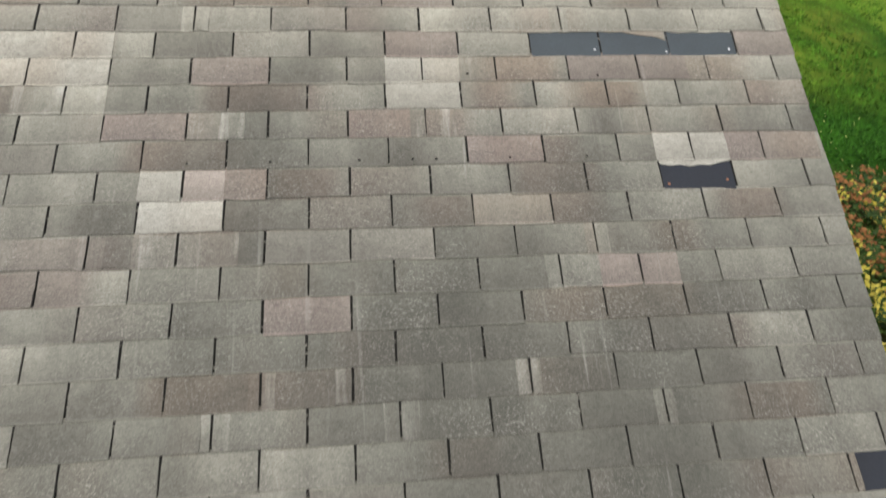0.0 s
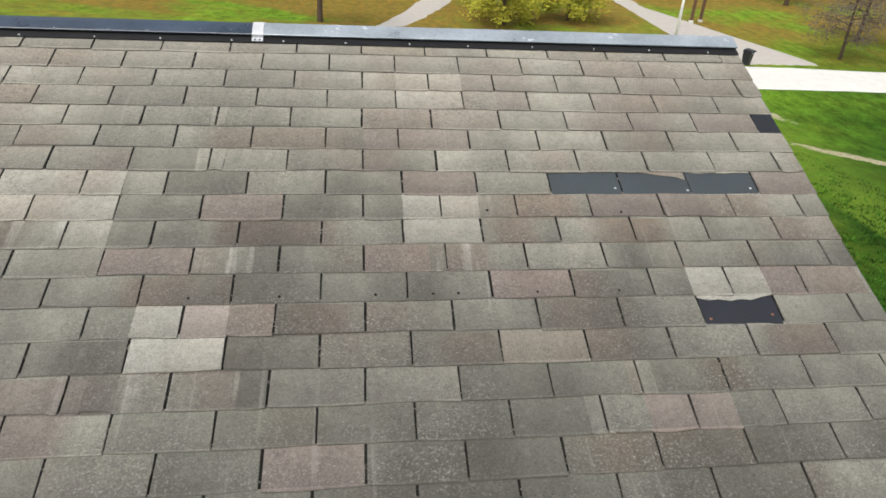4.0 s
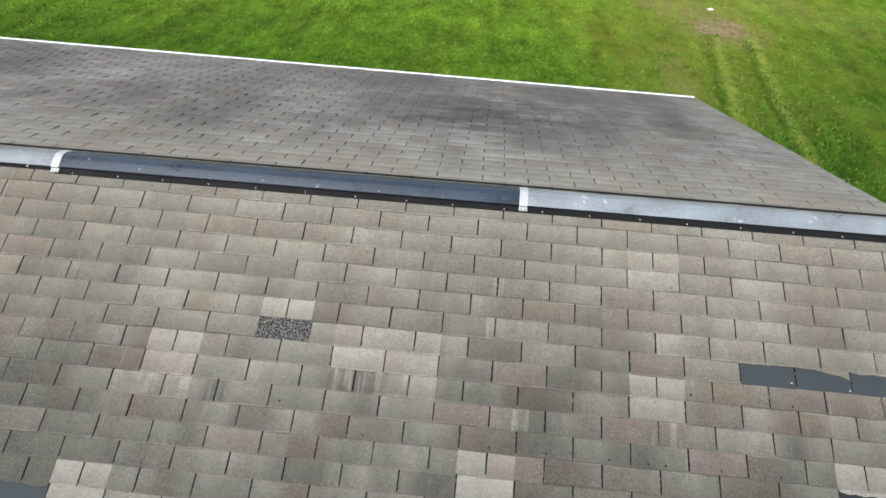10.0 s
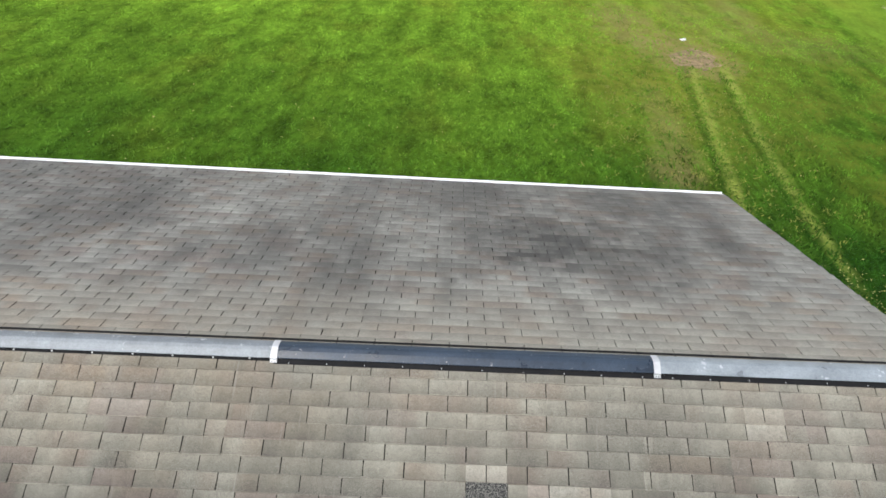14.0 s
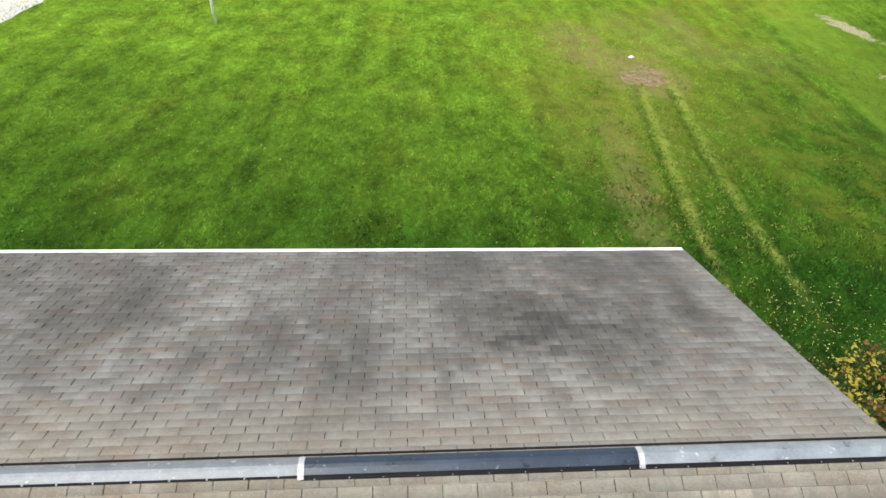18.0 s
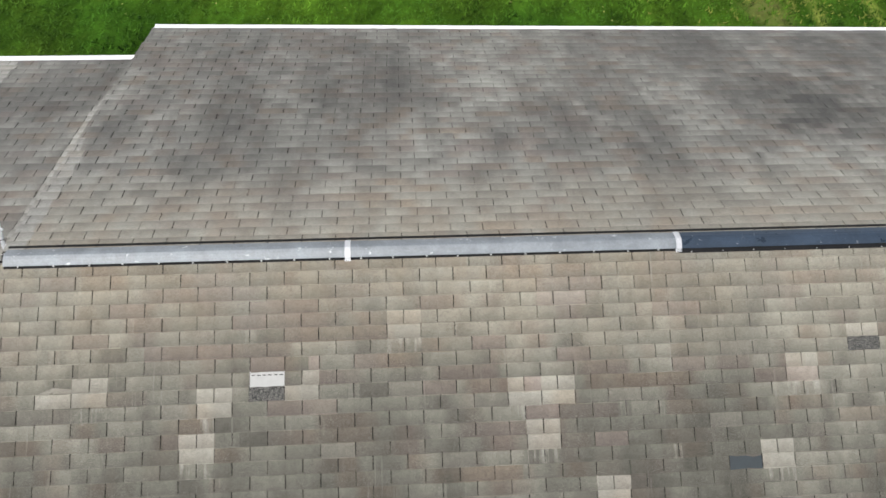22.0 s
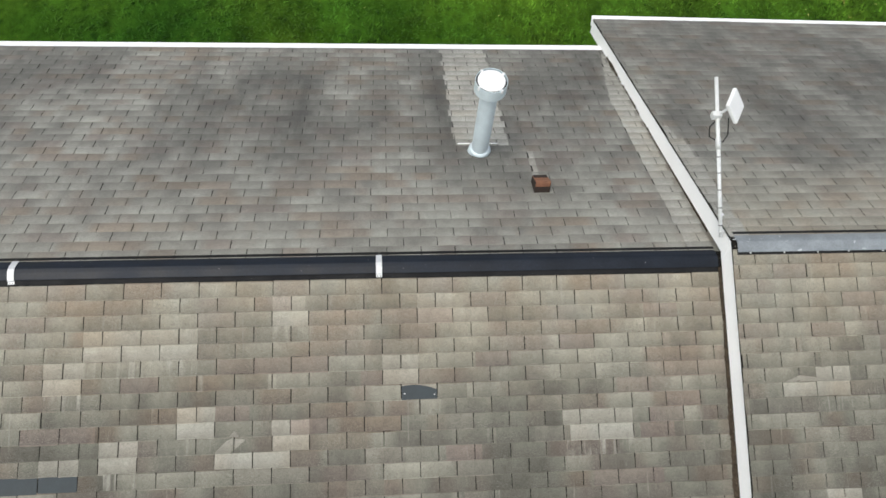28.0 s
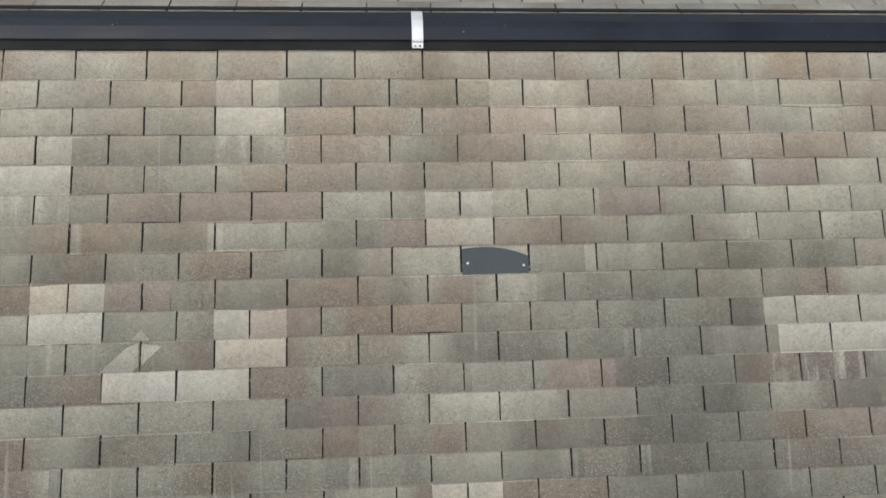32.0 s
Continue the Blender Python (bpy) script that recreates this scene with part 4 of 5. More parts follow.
def blade_material(name, low, high):
    """Blades in the lawn's own tone, each a little lighter or darker."""
    m = Nodes(name, 0.8, 0, 0.1)
    x, y, _ = m.split(m.pos)
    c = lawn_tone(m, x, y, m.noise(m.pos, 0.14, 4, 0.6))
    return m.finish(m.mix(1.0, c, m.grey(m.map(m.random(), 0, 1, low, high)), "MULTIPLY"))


gm = bpy.data.meshes.new("ground")
_xs = sorted({*np.arange(-60, 80.1, 2.0).tolist(), *[-900, -500, -250, -120, 120, 250, 500, 900]})
_ys = sorted({*np.arange(-30, 110.1, 2.0).tolist(), *[-900, -500, -250, -100, 150, 250, 500, 900]})
gm.from_pydata([(x, y, gz(x, y)) for y in _ys for x in _xs], [], [(j * len(_xs) + i, j * len(_xs) + i + 1, (j + 1) * len(_xs) + i + 1, (j + 1) * len(_xs) + i) for j in range(len(_ys) - 1) for i in range(len(_xs) - 1)])
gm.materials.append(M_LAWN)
for f in gm.polygons:
    f.use_smooth = True
tagged(new("ground", gm), "sloping green lawn with dry tracks", "lawn", kind="structure")

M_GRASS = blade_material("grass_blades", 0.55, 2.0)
M_DRYGRASS = simple("dry_grass_blades", (0.2, 0.215, 0.035), 0.9, 0, 0.3, 1.5)


def tufts(name, spots, material, rnd, height, spread, blades, label, lie=(0.9, 2.4)):
    vs, fs = [], []
    for x, y in spots:
        z = gz(x, y) - 0.02
        for _ in range(blades):
            a, l = rnd.uniform(0, 6.283), rnd.uniform(*lie)
            bx, by = x + rnd.gauss(0, spread), y + rnd.gauss(0, spread)
            w = rnd.uniform(0.016, 0.038)
            h = height * rnd.uniform(0.5, 1.2)
            o = len(vs)
            vs += [(bx - w * math.sin(a), by + w * math.cos(a), z), (bx + w * math.sin(a), by - w * math.cos(a), z), (bx + math.cos(a) * l * h, by + math.sin(a) * l * h, z + h)]
            fs.append((o, o + 1, o + 2))
    ob = new(name, data_mesh(name, vs, fs, material))
    return tagged(ob, label, "grass", kind="stuff")


def in_house(x, y):
    return XL - 0.5 < x < X1 + 0.1 and -4.9 < y < 4.3


_g = random.Random(11)
spots = []
while len(spots) < 22000:
    x, y = _g.uniform(-16, 34), 4.4 + 30 * _g.random() ** 1.5
    if not in_house(x, y) and abs(x - 9) < 14 + y * 0.6:
        spots.append((x, y))
side = [(_g.uniform(11.8, 26), _g.uniform(-6, 12)) for _ in range(3200)]
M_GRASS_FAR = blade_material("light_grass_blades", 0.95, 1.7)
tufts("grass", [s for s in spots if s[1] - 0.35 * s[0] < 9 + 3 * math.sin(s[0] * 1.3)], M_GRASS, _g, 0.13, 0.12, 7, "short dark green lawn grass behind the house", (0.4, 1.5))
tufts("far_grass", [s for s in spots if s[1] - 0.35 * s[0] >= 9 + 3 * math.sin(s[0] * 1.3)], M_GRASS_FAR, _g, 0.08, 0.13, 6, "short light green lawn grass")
tufts("side_grass", side, blade_material("dark_grass_blades", 0.9, 1.5), _g, 0.08, 0.13, 6, "longer dark green grass beside the gable")
spots = [(16.5 + _g.gauss(0, 2.2), 20 + _g.gauss(0, 6)) for _ in range(1100)]
tufts("dry_grass", [s for s in spots if not in_house(*s)], M_DRYGRASS, _g, 0.08, 0.1, 5, "yellowed dry grass on the tracks")


def sheet(name, outline, material, label, category, lift=0.02, ragged=0.0, rnd=None, kind="structure"):
    """A flat patch on the ground, its outline refined and a little uneven."""
    pts = []
    n = len(outline)
    for i in range(n):
        a, b = Vector(outline[i]), Vector(outline[(i + 1) % n])
        steps = max(2, int((b - a).length / 1.2))
        for k in range(steps):
            p = a.lerp(b, k / steps)
            if ragged:
                p += Vector((rnd.gauss(0, ragged), rnd.gauss(0, ragged)))
            pts.append(p)
    c = sum(pts, Vector((0, 0))) / len(pts)
    vs, fs = [], []
    rings = 8
    for r in range(rings + 1):
        for p in pts:
            q = c.lerp(p, r / rings)
            vs.append((q.x, q.y, gz(q.x, q.y) + lift - (0.05 if r == rings else 0)))
    m = len(pts)
    for r in range(rings):
        for i in range(m):
            fs.append((r * m + i, r * m + (i + 1) % m, (r + 1) * m + (i + 1) % m, (r + 1) * m + i))
    ob = new(name, data_mesh(name, vs, fs, material))
    return tagged(ob, label, category, kind=kind)


# ---- drive, paths, bare patches ----
_l = random.Random(5)
M_CONCRETE = simple("pale_concrete", (0.68, 0.66, 0.6), 0.85, 0, 0.08, 1.5, 0.2)
M_PATH = simple("pale_path", (0.46, 0.425, 0.375), 0.9, 0, 0.1, 2, 0.2)
M_DIRT = simple("bare_dirt", (0.29, 0.21, 0.115), 0.95, 0, 0.4, 3, 0.4, 0.3, (3.5, 0.6, (0.15, 0.16, 0.03)))
sheet("road", [(36.4, 44.4), (52.0, 44.4), (104.0, 44.4), (104.8, 50.4), (55.3, 50.2), (48.0, 50.8), (38.6, 51.1)], M_CONCRETE, "pale concrete drive across the lawn", "driveway", 0.05, 0.05, _l)
sheet("path_1", [(39.8, 50.4), (50.4, 50.2), (50.5, 51.0), (47.5, 53.2), (45.7, 55.5), (44.6, 59.4), (42.9, 64.0), (42.8, 72.6), (44.2, 106.7), (40.6, 106.6), (40.3, 72.6), (40.4, 62.0)], M_PATH, "pale path leading off between the trees", "path", 0.03, 0.08, _l)
sheet("path_2", [(10.2, 59.3), (13.3, 61.0), (17.6, 69.8), (23.8, 85.6), (19.5, 85.5), (13.8, 69.1)], M_PATH, "pale winding path under the trees", "path", 0.03, 0.08, _l)
sheet("drive_2", [(-11.0, 27.0), (-10.5, 30.6), (-11, 36), (-40, 36), (-40, 24), (-14, 24.5)], M_CONCRETE, "pale concrete yard beside the lawn", "driveway", 0.04, 0.04, _l)
sheet("bare_patch_1", [(17.6, 26.9), (18.3, 25.9), (19.4, 25.7), (20.5, 26.5), (20.6, 28.0), (19.6, 29.0), (18.3, 28.4)], M_DIRT, "bare brown dirt patch in the lawn", "dirt", 0.012, 0.22, _l)


M_RUT = blade_material("rut_grass", 0.6, 1.2)
rut = []
for _ in range(420):
    f = _l.random()
    x = (19.05 if _l.random() < 0.5 else 16.95) + 1.0 * f - 0.1 + _l.gauss(0, 0.1)
    rut.append((x, 13 + 12.5 * f))
tufts("rut_grass", rut, M_RUT, _l, 0.07, 0.09, 4, "taller dark grass beside the wheel tracks")
M_SCRAP = simple("white_scrap", (0.85, 0.85, 0.85), 0.5)
scrap = new("litter", mesh_of("litter", boxed(-0.15, 0.15, -0.1, 0.1, 0, 0.04, 0.012), M_SCRAP))
scrap.matrix_basis = Matrix.Translation((19.33, 29.88, gz(19.33, 29.88) + 0.0)) @ Matrix.Rotation(0.5, 4, "Z")
tagged(scrap, "small white scrap lying in the dry grass", "litter")

M_PIPE = simple("white_pvc", (0.92, 0.92, 0.91), 0.45, 0, 0.03)
post = thing("marker_post", "white marker post standing in the lawn", "post", Matrix.Translation((-2.39, 29.5, gz(-2.39, 29.5))))
part("shaft", tube([(0, 0, -0.2), (0, 0, 2.6)], 0.065, 12), M_PIPE, post, smooth=True)
part("post_cap", lathe([(0.072, 2.58), (0.072, 2.66), (0.04, 2.7)], 12), M_PIPE, post)
lp = thing("light_pole", "tall white pole beside the path", "pole", Matrix.Translation((40.2, 60.3, gz(40.2, 60.3))))
part("shaft", tube([(0, 0, -0.3), (0, 0, 7.0)], [0.16, 0.1], 12), M_PIPE, lp, smooth=True)
part("base", lathe([(0.3, -0.1), (0.3, 0.18), (0.2, 0.24)], 14), M_CONCRETE, lp)
M_TIMBER = simple("brown_timber", (0.144, 0.0792, 0.0432), 0.85, 0, 0.2, 6, 0.2)
for dx in (0.0, 1.3):
    p = thing("timber_post", "brown timber post beside the path", "post", Matrix.Translation((45.4 + dx, 68.3 + dx * 0.4, gz(45.4, 68.3))), "timber posts")
    part("shaft", boxed(-0.14, 0.14, -0.14, 0.14, -0.2, 4.2, 0.02), M_TIMBER, p)
    part("foot", boxed(-0.2, 0.2, -0.2, 0.2, -0.1, 0.25, 0.02), M_CONCRETE, p)

# the wheeled bin
M_BIN = simple("black_bin_plastic", (0.00864, 0.00936, 0.01008), 0.45, 0, 0.1)
wb = thing("wheeled_bin", "black plastic wheeled bin beside the drive", "bin", Matrix.Translation((42.7, 51.1, gz(42.7, 51.1) + 0.055)) @ Matrix.Rotation(0.6, 4, "Z") @ Matrix.Diagonal((0.66, 0.66, 0.92, 1.0)))
bb = bmesh.new()
bmesh.ops.create_cone(bb, cap_ends=True, segments=4, radius1=0.55, radius2=0.76, depth=1.25, matrix=Matrix.Translation((0, 0, 0.75)) @ Matrix.Rotation(radians(45), 4, "Z"))
part("body", bb, M_BIN, wb)
part("lid", boxed(-0.6, 0.6, -0.62, 0.6, 1.38, 1.48, 0.04), M_BIN, wb, matrix=Matrix.Rotation(radians(4), 4, "X"))
part("sticker", boxed(-0.42, -0.16, -0.665, -0.655, 1.2, 1.36), M_NAIL, wb, "small pale sticker")
part("handle", tube([(-0.4, 0.66, 1.35), (0.4, 0.66, 1.35)], 0.03, 8), M_BIN, wb)
for sx in (-0.42, 0.42):
    part("wheel", tube([(sx - 0.05, 0.42, 0.16), (sx + 0.05, 0.42, 0.16)], 0.16, 14), M_BIN, wb)

# ---- trees and plants ----
M_BARK = simple("grey_brown_bark", (0.0936, 0.0648, 0.0432), 0.95, 0, 0.3, 8, 0.5)


def leaf_material(name, a, b):
    m = Nodes(name, 0.7, 0, 0.25)
    return m.finish(m.mix(m.random(), a, b))


M_YELLOW = leaf_material("yellow_green_leaves", (0.288, 0.3024, 0.0216), (0.4464, 0.4032, 0.036))
M_GREENLEAF = leaf_material("green_leaves", (0.0648, 0.1152, 0.0144), (0.144, 0.2016, 0.0216))
M_GREYTWIG = leaf_material("grey_brown_twigs", (0.1008, 0.0792, 0.0576), (0.1728, 0.1368, 0.0864))
M_ORANGE = leaf_material("orange_leaves", (0.36, 0.144, 0.0144), (0.3024, 0.2016, 0.0288))


def leaves(clumps, size, per, rnd):
    vs, fs = [], []
    for c, r in clumps:
        for _ in range(per):
            d = Vector((rnd.gauss(0, 1), rnd.gauss(0, 1), rnd.gauss(0, 0.7)))
            p = Vector(c) + d.normalized() * r * rnd.random() ** 0.5
            u = Vector((rnd.gauss(0, 1), rnd.gauss(0, 1), rnd.gauss(0, 0.6))).normalized()
            v = u.orthogonal().normalized()
            s = size * rnd.uniform(0.6, 1.3)
            o = len(vs)
            vs += [p - u * s, p + v * s * 0.45, p + u * s, p - v * s * 0.45]
            fs.append((o, o + 1, o + 2, o + 3))
    return vs, fs


def tree(x, y, height, spread, leaf, label, rnd, low=0.25, per=60, clumps=26, trunk=0.2, size=0.2):
    t = thing("tree", label, "tree", Matrix.Translation((x, y, gz(x, y))), "background trees")
    lean = Vector((rnd.uniform(-0.3, 0.3), rnd.uniform(-0.3, 0.3), 0))
    spine = [Vector((0, 0, -0.4)), Vector((0, 0, 0.3)), lean * 0.5 + Vector((0, 0, height * 0.35)), lean + Vector((0, 0, height * 0.7)), lean * 1.4 + Vector((0, 0, height))]
    part("trunk", tube(spine, [trunk * 1.5, trunk, trunk * 0.75, trunk * 0.4, 0.03], 9), M_BARK, t, smooth=True)
    cl = []
    for k in range(clumps):
        a = k * 2.399 + rnd.uniform(-0.3, 0.3)
        h = height * (low + (1 - low) * ((k + 0.5) / clumps) ** 0.9)
        r = spread * (0.35 + 0.65 * math.sin(math.pi * min(1, 0.18 + 0.8 * (h / height - low) / (1 - low)))) * rnd.uniform(0.65, 1.1)
        base = lean * (h / height) + Vector((0, 0, h * 0.86))
        tip = lean + Vector((r * math.cos(a), r * math.sin(a), h))
        if k % 2 == 0:
            part("limb", tube([base, base.lerp(tip, 0.5) + Vector((0, 0, 0.2)), tip], [trunk * 0.32, trunk * 0.2, 0.02], 5), M_BARK, t)
        cl.append((tip, spread * rnd.uniform(0.22, 0.38)))
        cl.append((base.lerp(tip, 0.55), spread * rnd.uniform(0.18, 0.3)))
    part("crown", data_mesh("crown", *leaves(cl, size, per, rnd), leaf), leaf, t)
    return t


_t = random.Random(21)
tree(23.8, 64.5, 7.5, 4.2, M_YELLOW, "broad tree with yellow-green autumn leaves", _t, 0.1, 90, 30, 0.2)
tree(31.4, 67.9, 7.0, 4.4, M_YELLOW, "low spreading tree with yellow-green autumn leaves", _t, 0.1, 90, 30, 0.2)
tree(5.8, 60.5, 11, 3.6, M_GREENLEAF, "tall tree with thin green crown and bare trunk", _t, 0.5, 50, 20, 0.28)
tree(22.0, 71.3, 12, 3.8, M_GREENLEAF, "tall tree with thin green crown and bare trunk", _t, 0.5, 50, 20, 0.3)
tree(53.7, 54.2, 9, 4.1, M_GREYTWIG, "nearly bare grey-brown tree beside the drive", _t, 0.18, 80, 30, 0.16, 0.13)
tree(60.5, 61.6, 10, 4.2, M_GREYTWIG, "nearly bare grey-brown tree beside the drive", _t, 0.18, 70, 28, 0.22, 0.13)
for x, y, m in ((-6, 74, M_ORANGE), (1, 82, M_YELLOW), (14, 90, M_GREENLEAF), (30, 92, M_ORANGE), (47, 85, M_YELLOW), (64, 81, M_ORANGE), (-18, 78, M_GREENLEAF)):
    tree(x, y, 12, 4.5, m, "tall tree in autumn colour beyond the lawn", _t, 0.45, 40, 18, 0.3, 0.3)

# the flower bed by the gable: low plants with yellow leaves over green
M_BED = leaf_material("bed_leaves", (0.016, 0.04, 0.006), (0.048, 0.085, 0.012))
M_BEDGOLD = leaf_material("golden_leaves", (0.3024, 0.252, 0.0216), (0.4608, 0.396, 0.072))
M_FALLEN = leaf_material("fallen_leaves", (0.36, 0.36, 0.12), (0.55, 0.5, 0.16))
M_BEDRUST = leaf_material("rust_leaves", (0.144, 0.0576, 0.018), (0.252, 0.108, 0.0288))


def plant(x, y, r, h, rnd):
    p = thing("garden_plant", "low leafy plant with golden autumn leaves", "plant", Matrix.Translation((x, y, gz(x, y))), "plants by the gable")
    tops = []
    vs, fs = [], []
    for k in range(7):
        a, q = k * 2.399, r * rnd.uniform(0.2, 0.9)
        tip = Vector((q * math.cos(a), q * math.sin(a), h * rnd.uniform(0.6, 1.1)))
        tops.append(tip)
        o = len(vs)
        side = Vector((-math.sin(a), math.cos(a), 0)) * 0.012
        vs += [Vector((0, 0, -0.05)) - side, Vector((0, 0, -0.05)) + side, tip]
        fs.append((o, o + 1, o + 2))
    part("stems", data_mesh("stems", vs, fs, M_BARK), M_BARK, p)
    part("foliage", data_mesh("foliage", *leaves([(t * 0.8, r * 0.55) for t in tops], 0.07, 22, rnd), M_BED), M_BED, p)
    gold = M_BEDGOLD if rnd.random() < (0.9 if x < 19.0 else 0.25) else M_BEDRUST
    part("top_leaves", data_mesh("top_leaves", *leaves([(t, r * 0.45) for t in tops], 0.075, 7, rnd), gold), gold, p, "golden top leaves")
    return p


_b = random.Random(9)
for k in range(240):
    y = -4.5 + 11.6 * _b.random() ** 0.8
    x = 17.0 + 0.06 * y + 6.5 * _b.random() ** 0.9
    plant(x, y, _b.uniform(0.35, 0.6), _b.uniform(0.35, 0.8), _b)
fallen = []
for _ in range(1300):
    y = 5.0 + 6.0 * _b.random() ** 3.0
    fallen.append((18.4 + 0.15 * (y - 6) + _b.gauss(0, 1.5), y))
for _ in range(200):
    fallen.append((_b.uniform(-4, 26), 5.5 + 15 * _b.random() ** 1.3))
vs, fs = [], []
for x, y in fallen:
    a, s = _b.uniform(0, 6.28), _b.uniform(0.018, 0.042)
    z = gz(x, y) + 0.06
    o = len(vs)
    u, v = Vector((math.cos(a), math.sin(a), _b.uniform(-0.3, 0.3))) * s, Vector((-math.sin(a), math.cos(a), _b.uniform(-0.3, 0.3))) * s * 0.6
    c = Vector((x, y, z))
    vs += [c - u, c - v, c + u, c + v]
    fs.append((o, o + 1, o + 2, o + 3))
tagged(new("fallen_leaves", data_mesh("fallen_leaves", vs, fs, M_FALLEN)), "yellow leaves fallen on the grass", "leaves", kind="stuff")


# ---- shingles, slope by slope ----
D = 0.004  # how far a bare spot lies below the tabs
HIGH, LOW = {}, {}


def mark(where, material, sink, spans):
    for r, a, b in spans:
        where[(r, a, b)] = (material, sink)


# tabs of the high wing that stand out: course, first and last tab
mark(HIGH, M_PATCH, 0.0004, ((8, 32, 33), (9, 32, 33), (12, 29, 29.5), (7, 27, 28.5), (8, 27.5, 28.5), (2, 32, 33), (3, 32, 33), (8, 23, 24), (11, 35.5, 36.5), (9, 8, 9), (8, 8.5, 9), (8, 2, 3), (9, 1, 3), (9, 5.5, 6.5), (10, 5.5, 6.5), (12, 5, 6), (13, 5, 6)))
mark(HIGH, M_PATCH, 0.0004, ((4, 11, 12), (5, 11, 12), (9, 14.5, 15), (9, 15.5, 16.5), (10, 14.5, 16.5), (12, 15, 16), (13, 15, 16), (14, 22, 23), (15, 22, 23), (16, 17, 18), (17, 17, 18), (16, 2, 3), (17, 2, 3)))
mark(HIGH, M_BRIGHT, 0.0004, ((13, 29, 30), (8, 26.5, 27.5), (6, 25, 26)))
mark(HIGH, M_PINK, 0.0004, ((12, 29.5, 30), (7, 26.5, 27), (9, 23, 24), (9, 15, 15.5), (3, 15.5, 17), (7, 8.7, 9)))
mark(HIGH, M_STREAK, 0.0004, ((10, 23, 24), (9, 26.5, 28.5), (10, 32.3, 33), (14, 29, 30.2), (6, 11, 12), (11, 14.5, 15), (10, 2, 3), (11, 5.5, 6), (14, 5, 6), (14, 15, 16), (16, 22, 23), (18, 17, 18), (10, 29.5, 30.2), (13, 26.7, 27.2)))
mark(HIGH, M_RED, 0.0004, ((7, 32, 33), (8, 29.5, 30.5), (10, 28.5, 29.5), (10, 31.5, 32.3), (4, 36.5, 37.5), (7, 37, 37.85), (8, 34.5, 36.2), (5, 31.5, 33), (3, 33.5, 34), (3, 35, 36), (11, 33, 34), (11, 36.5, 37.8), (12, 30, 30.5), (15, 34.5, 35.5), (16, 30.5, 31.5)))
mark(HIGH, M_RED, 0.0004, ((1, 1, 2), (1, 5, 6), (2, 5.5, 6.5), (3, 3, 4), (3, 7, 9), (4, 6.5, 7.5), (5, 2, 3), (6, 4, 6.5), (7, 7, 8), (7, 10, 11), (10, 7.5, 9.5), (2, 16.5, 17.5), (3, 12, 13), (4, 19, 20.5), (6, 13.5, 14.5), (7, 16, 17), (8, 19.5, 20.5), (9, 12, 13), (11, 15, 16), (13, 17, 18)))
mark(HIGH, M_ORANGE_TAB, 0.0004, ((1, 13, 14), (2, 10.5, 11.5), (2, 14.5, 15.5), (0, 12, 13.4), (0, 31.5, 32.6), (0, 35, 36)))
mark(HIGH, M_DUSK, 0.0004, ((6, 30.5, 31.5), (13, 33, 34), (14, 30.5, 32.5), (3, 6, 7), (5, 9, 10), (7, 4, 5), (8, 5.5, 6.5), (9, 3, 4), (10, 0.5, 1.5), (10, 4.5, 5.5), (9, 11, 12), (10, 13.5, 14.5), (10, 17.5, 18.5), (7, 21, 22), (12, 20.5, 21.5), (13, 9, 10), (14, 12.5, 13.5), (12, 24.5, 26), (11, 27, 28), (15, 26, 27)))
mark(HIGH, M_FELT, D, ((7, 34, 37), (15, 21, 22)))
mark(HIGH, M_BLACK, D, ((12, 35.5, 36.5), (21, 37.1, 37.85), (4, 37.5, 37.85)))
mark(HIGH, M_GRIT, D, ((7, 25, 26), (9, 7, 8)))
mark(HIGH, M_CREAM, D, ((8, 7, 8),))
# and of the low wing
mark(LOW, M_PATCH_LOW, 0.0004, ((1, -12.5, -12.1), (1, -9, -8), (2, -8, -7), (3, -18, -15), (5, -19, -18), (6, -19, -18), (8, -15.5, -14.5), (9, -13, -12.5), (10, -13, -12), (11, -13.5, -12.5), (5, -10, -9), (6, -10, -9), (9, -5, -3), (10, -17.5, -16.5), (11, -17.5, -16.5), (11, -19, -18), (15, -10, -9), (16, -10, -9)))
mark(LOW, M_BRIGHT_LOW, 0.0004, ((2, -13, -12), (4, -18, -15), (9, -15.5, -14.5), (11, -14.5, -13.5), (10, -5, -3)))
mark(LOW, M_PINK_LOW, 0.0004, ((1, -13, -12.5), (2, -9, -8), (9, -12.5, -12)))
mark(LOW, M_STREAK_LOW, 0.0004, ((5, -18, -15), (7, -19, -18), (10, -15.5, -15), (11, -5, -3), (3, -13, -12), (12, -17.5, -16.5), (8, -9, -8.4)))
mark(LOW, M_RED_LOW, 0.0004, ((0, -19, -18), (0, -17, -16), (1, -13.5, -13), (5, -13.5, -11.5), (6, -17, -16), (6, -10.6, -10), (8, -14.5, -13.6), (9, -19.5, -17.6), (9, -12, -11.5), (0, -4, -3), (0, -9, -8.3), (2, -10, -9), (2, -2.5, -1.5), (4, -5, -4), (5, -7.4, -6.4), (6, -1, -0.2), (7, -3.4, -2.4), (8, -2, -1), (9, -2.5, -1.5), (10, -2.8, -1.8), (11, -8.3, -7.3), (13, -4.2, -2.2)))
mark(LOW, M_DUSK_LOW, 0.0004, ((4, -10, -9), (10, -5.8, -4.8), (11, -10, -9.4), (7, -12.5, -11.5), (7, -14.5, -13.5), (10, -11.5, -10.5), (12, -14, -12), (12, -8, -7), (9, -8.5, -7.5), (13, -11, -10), (3, -6.5, -5.5)))
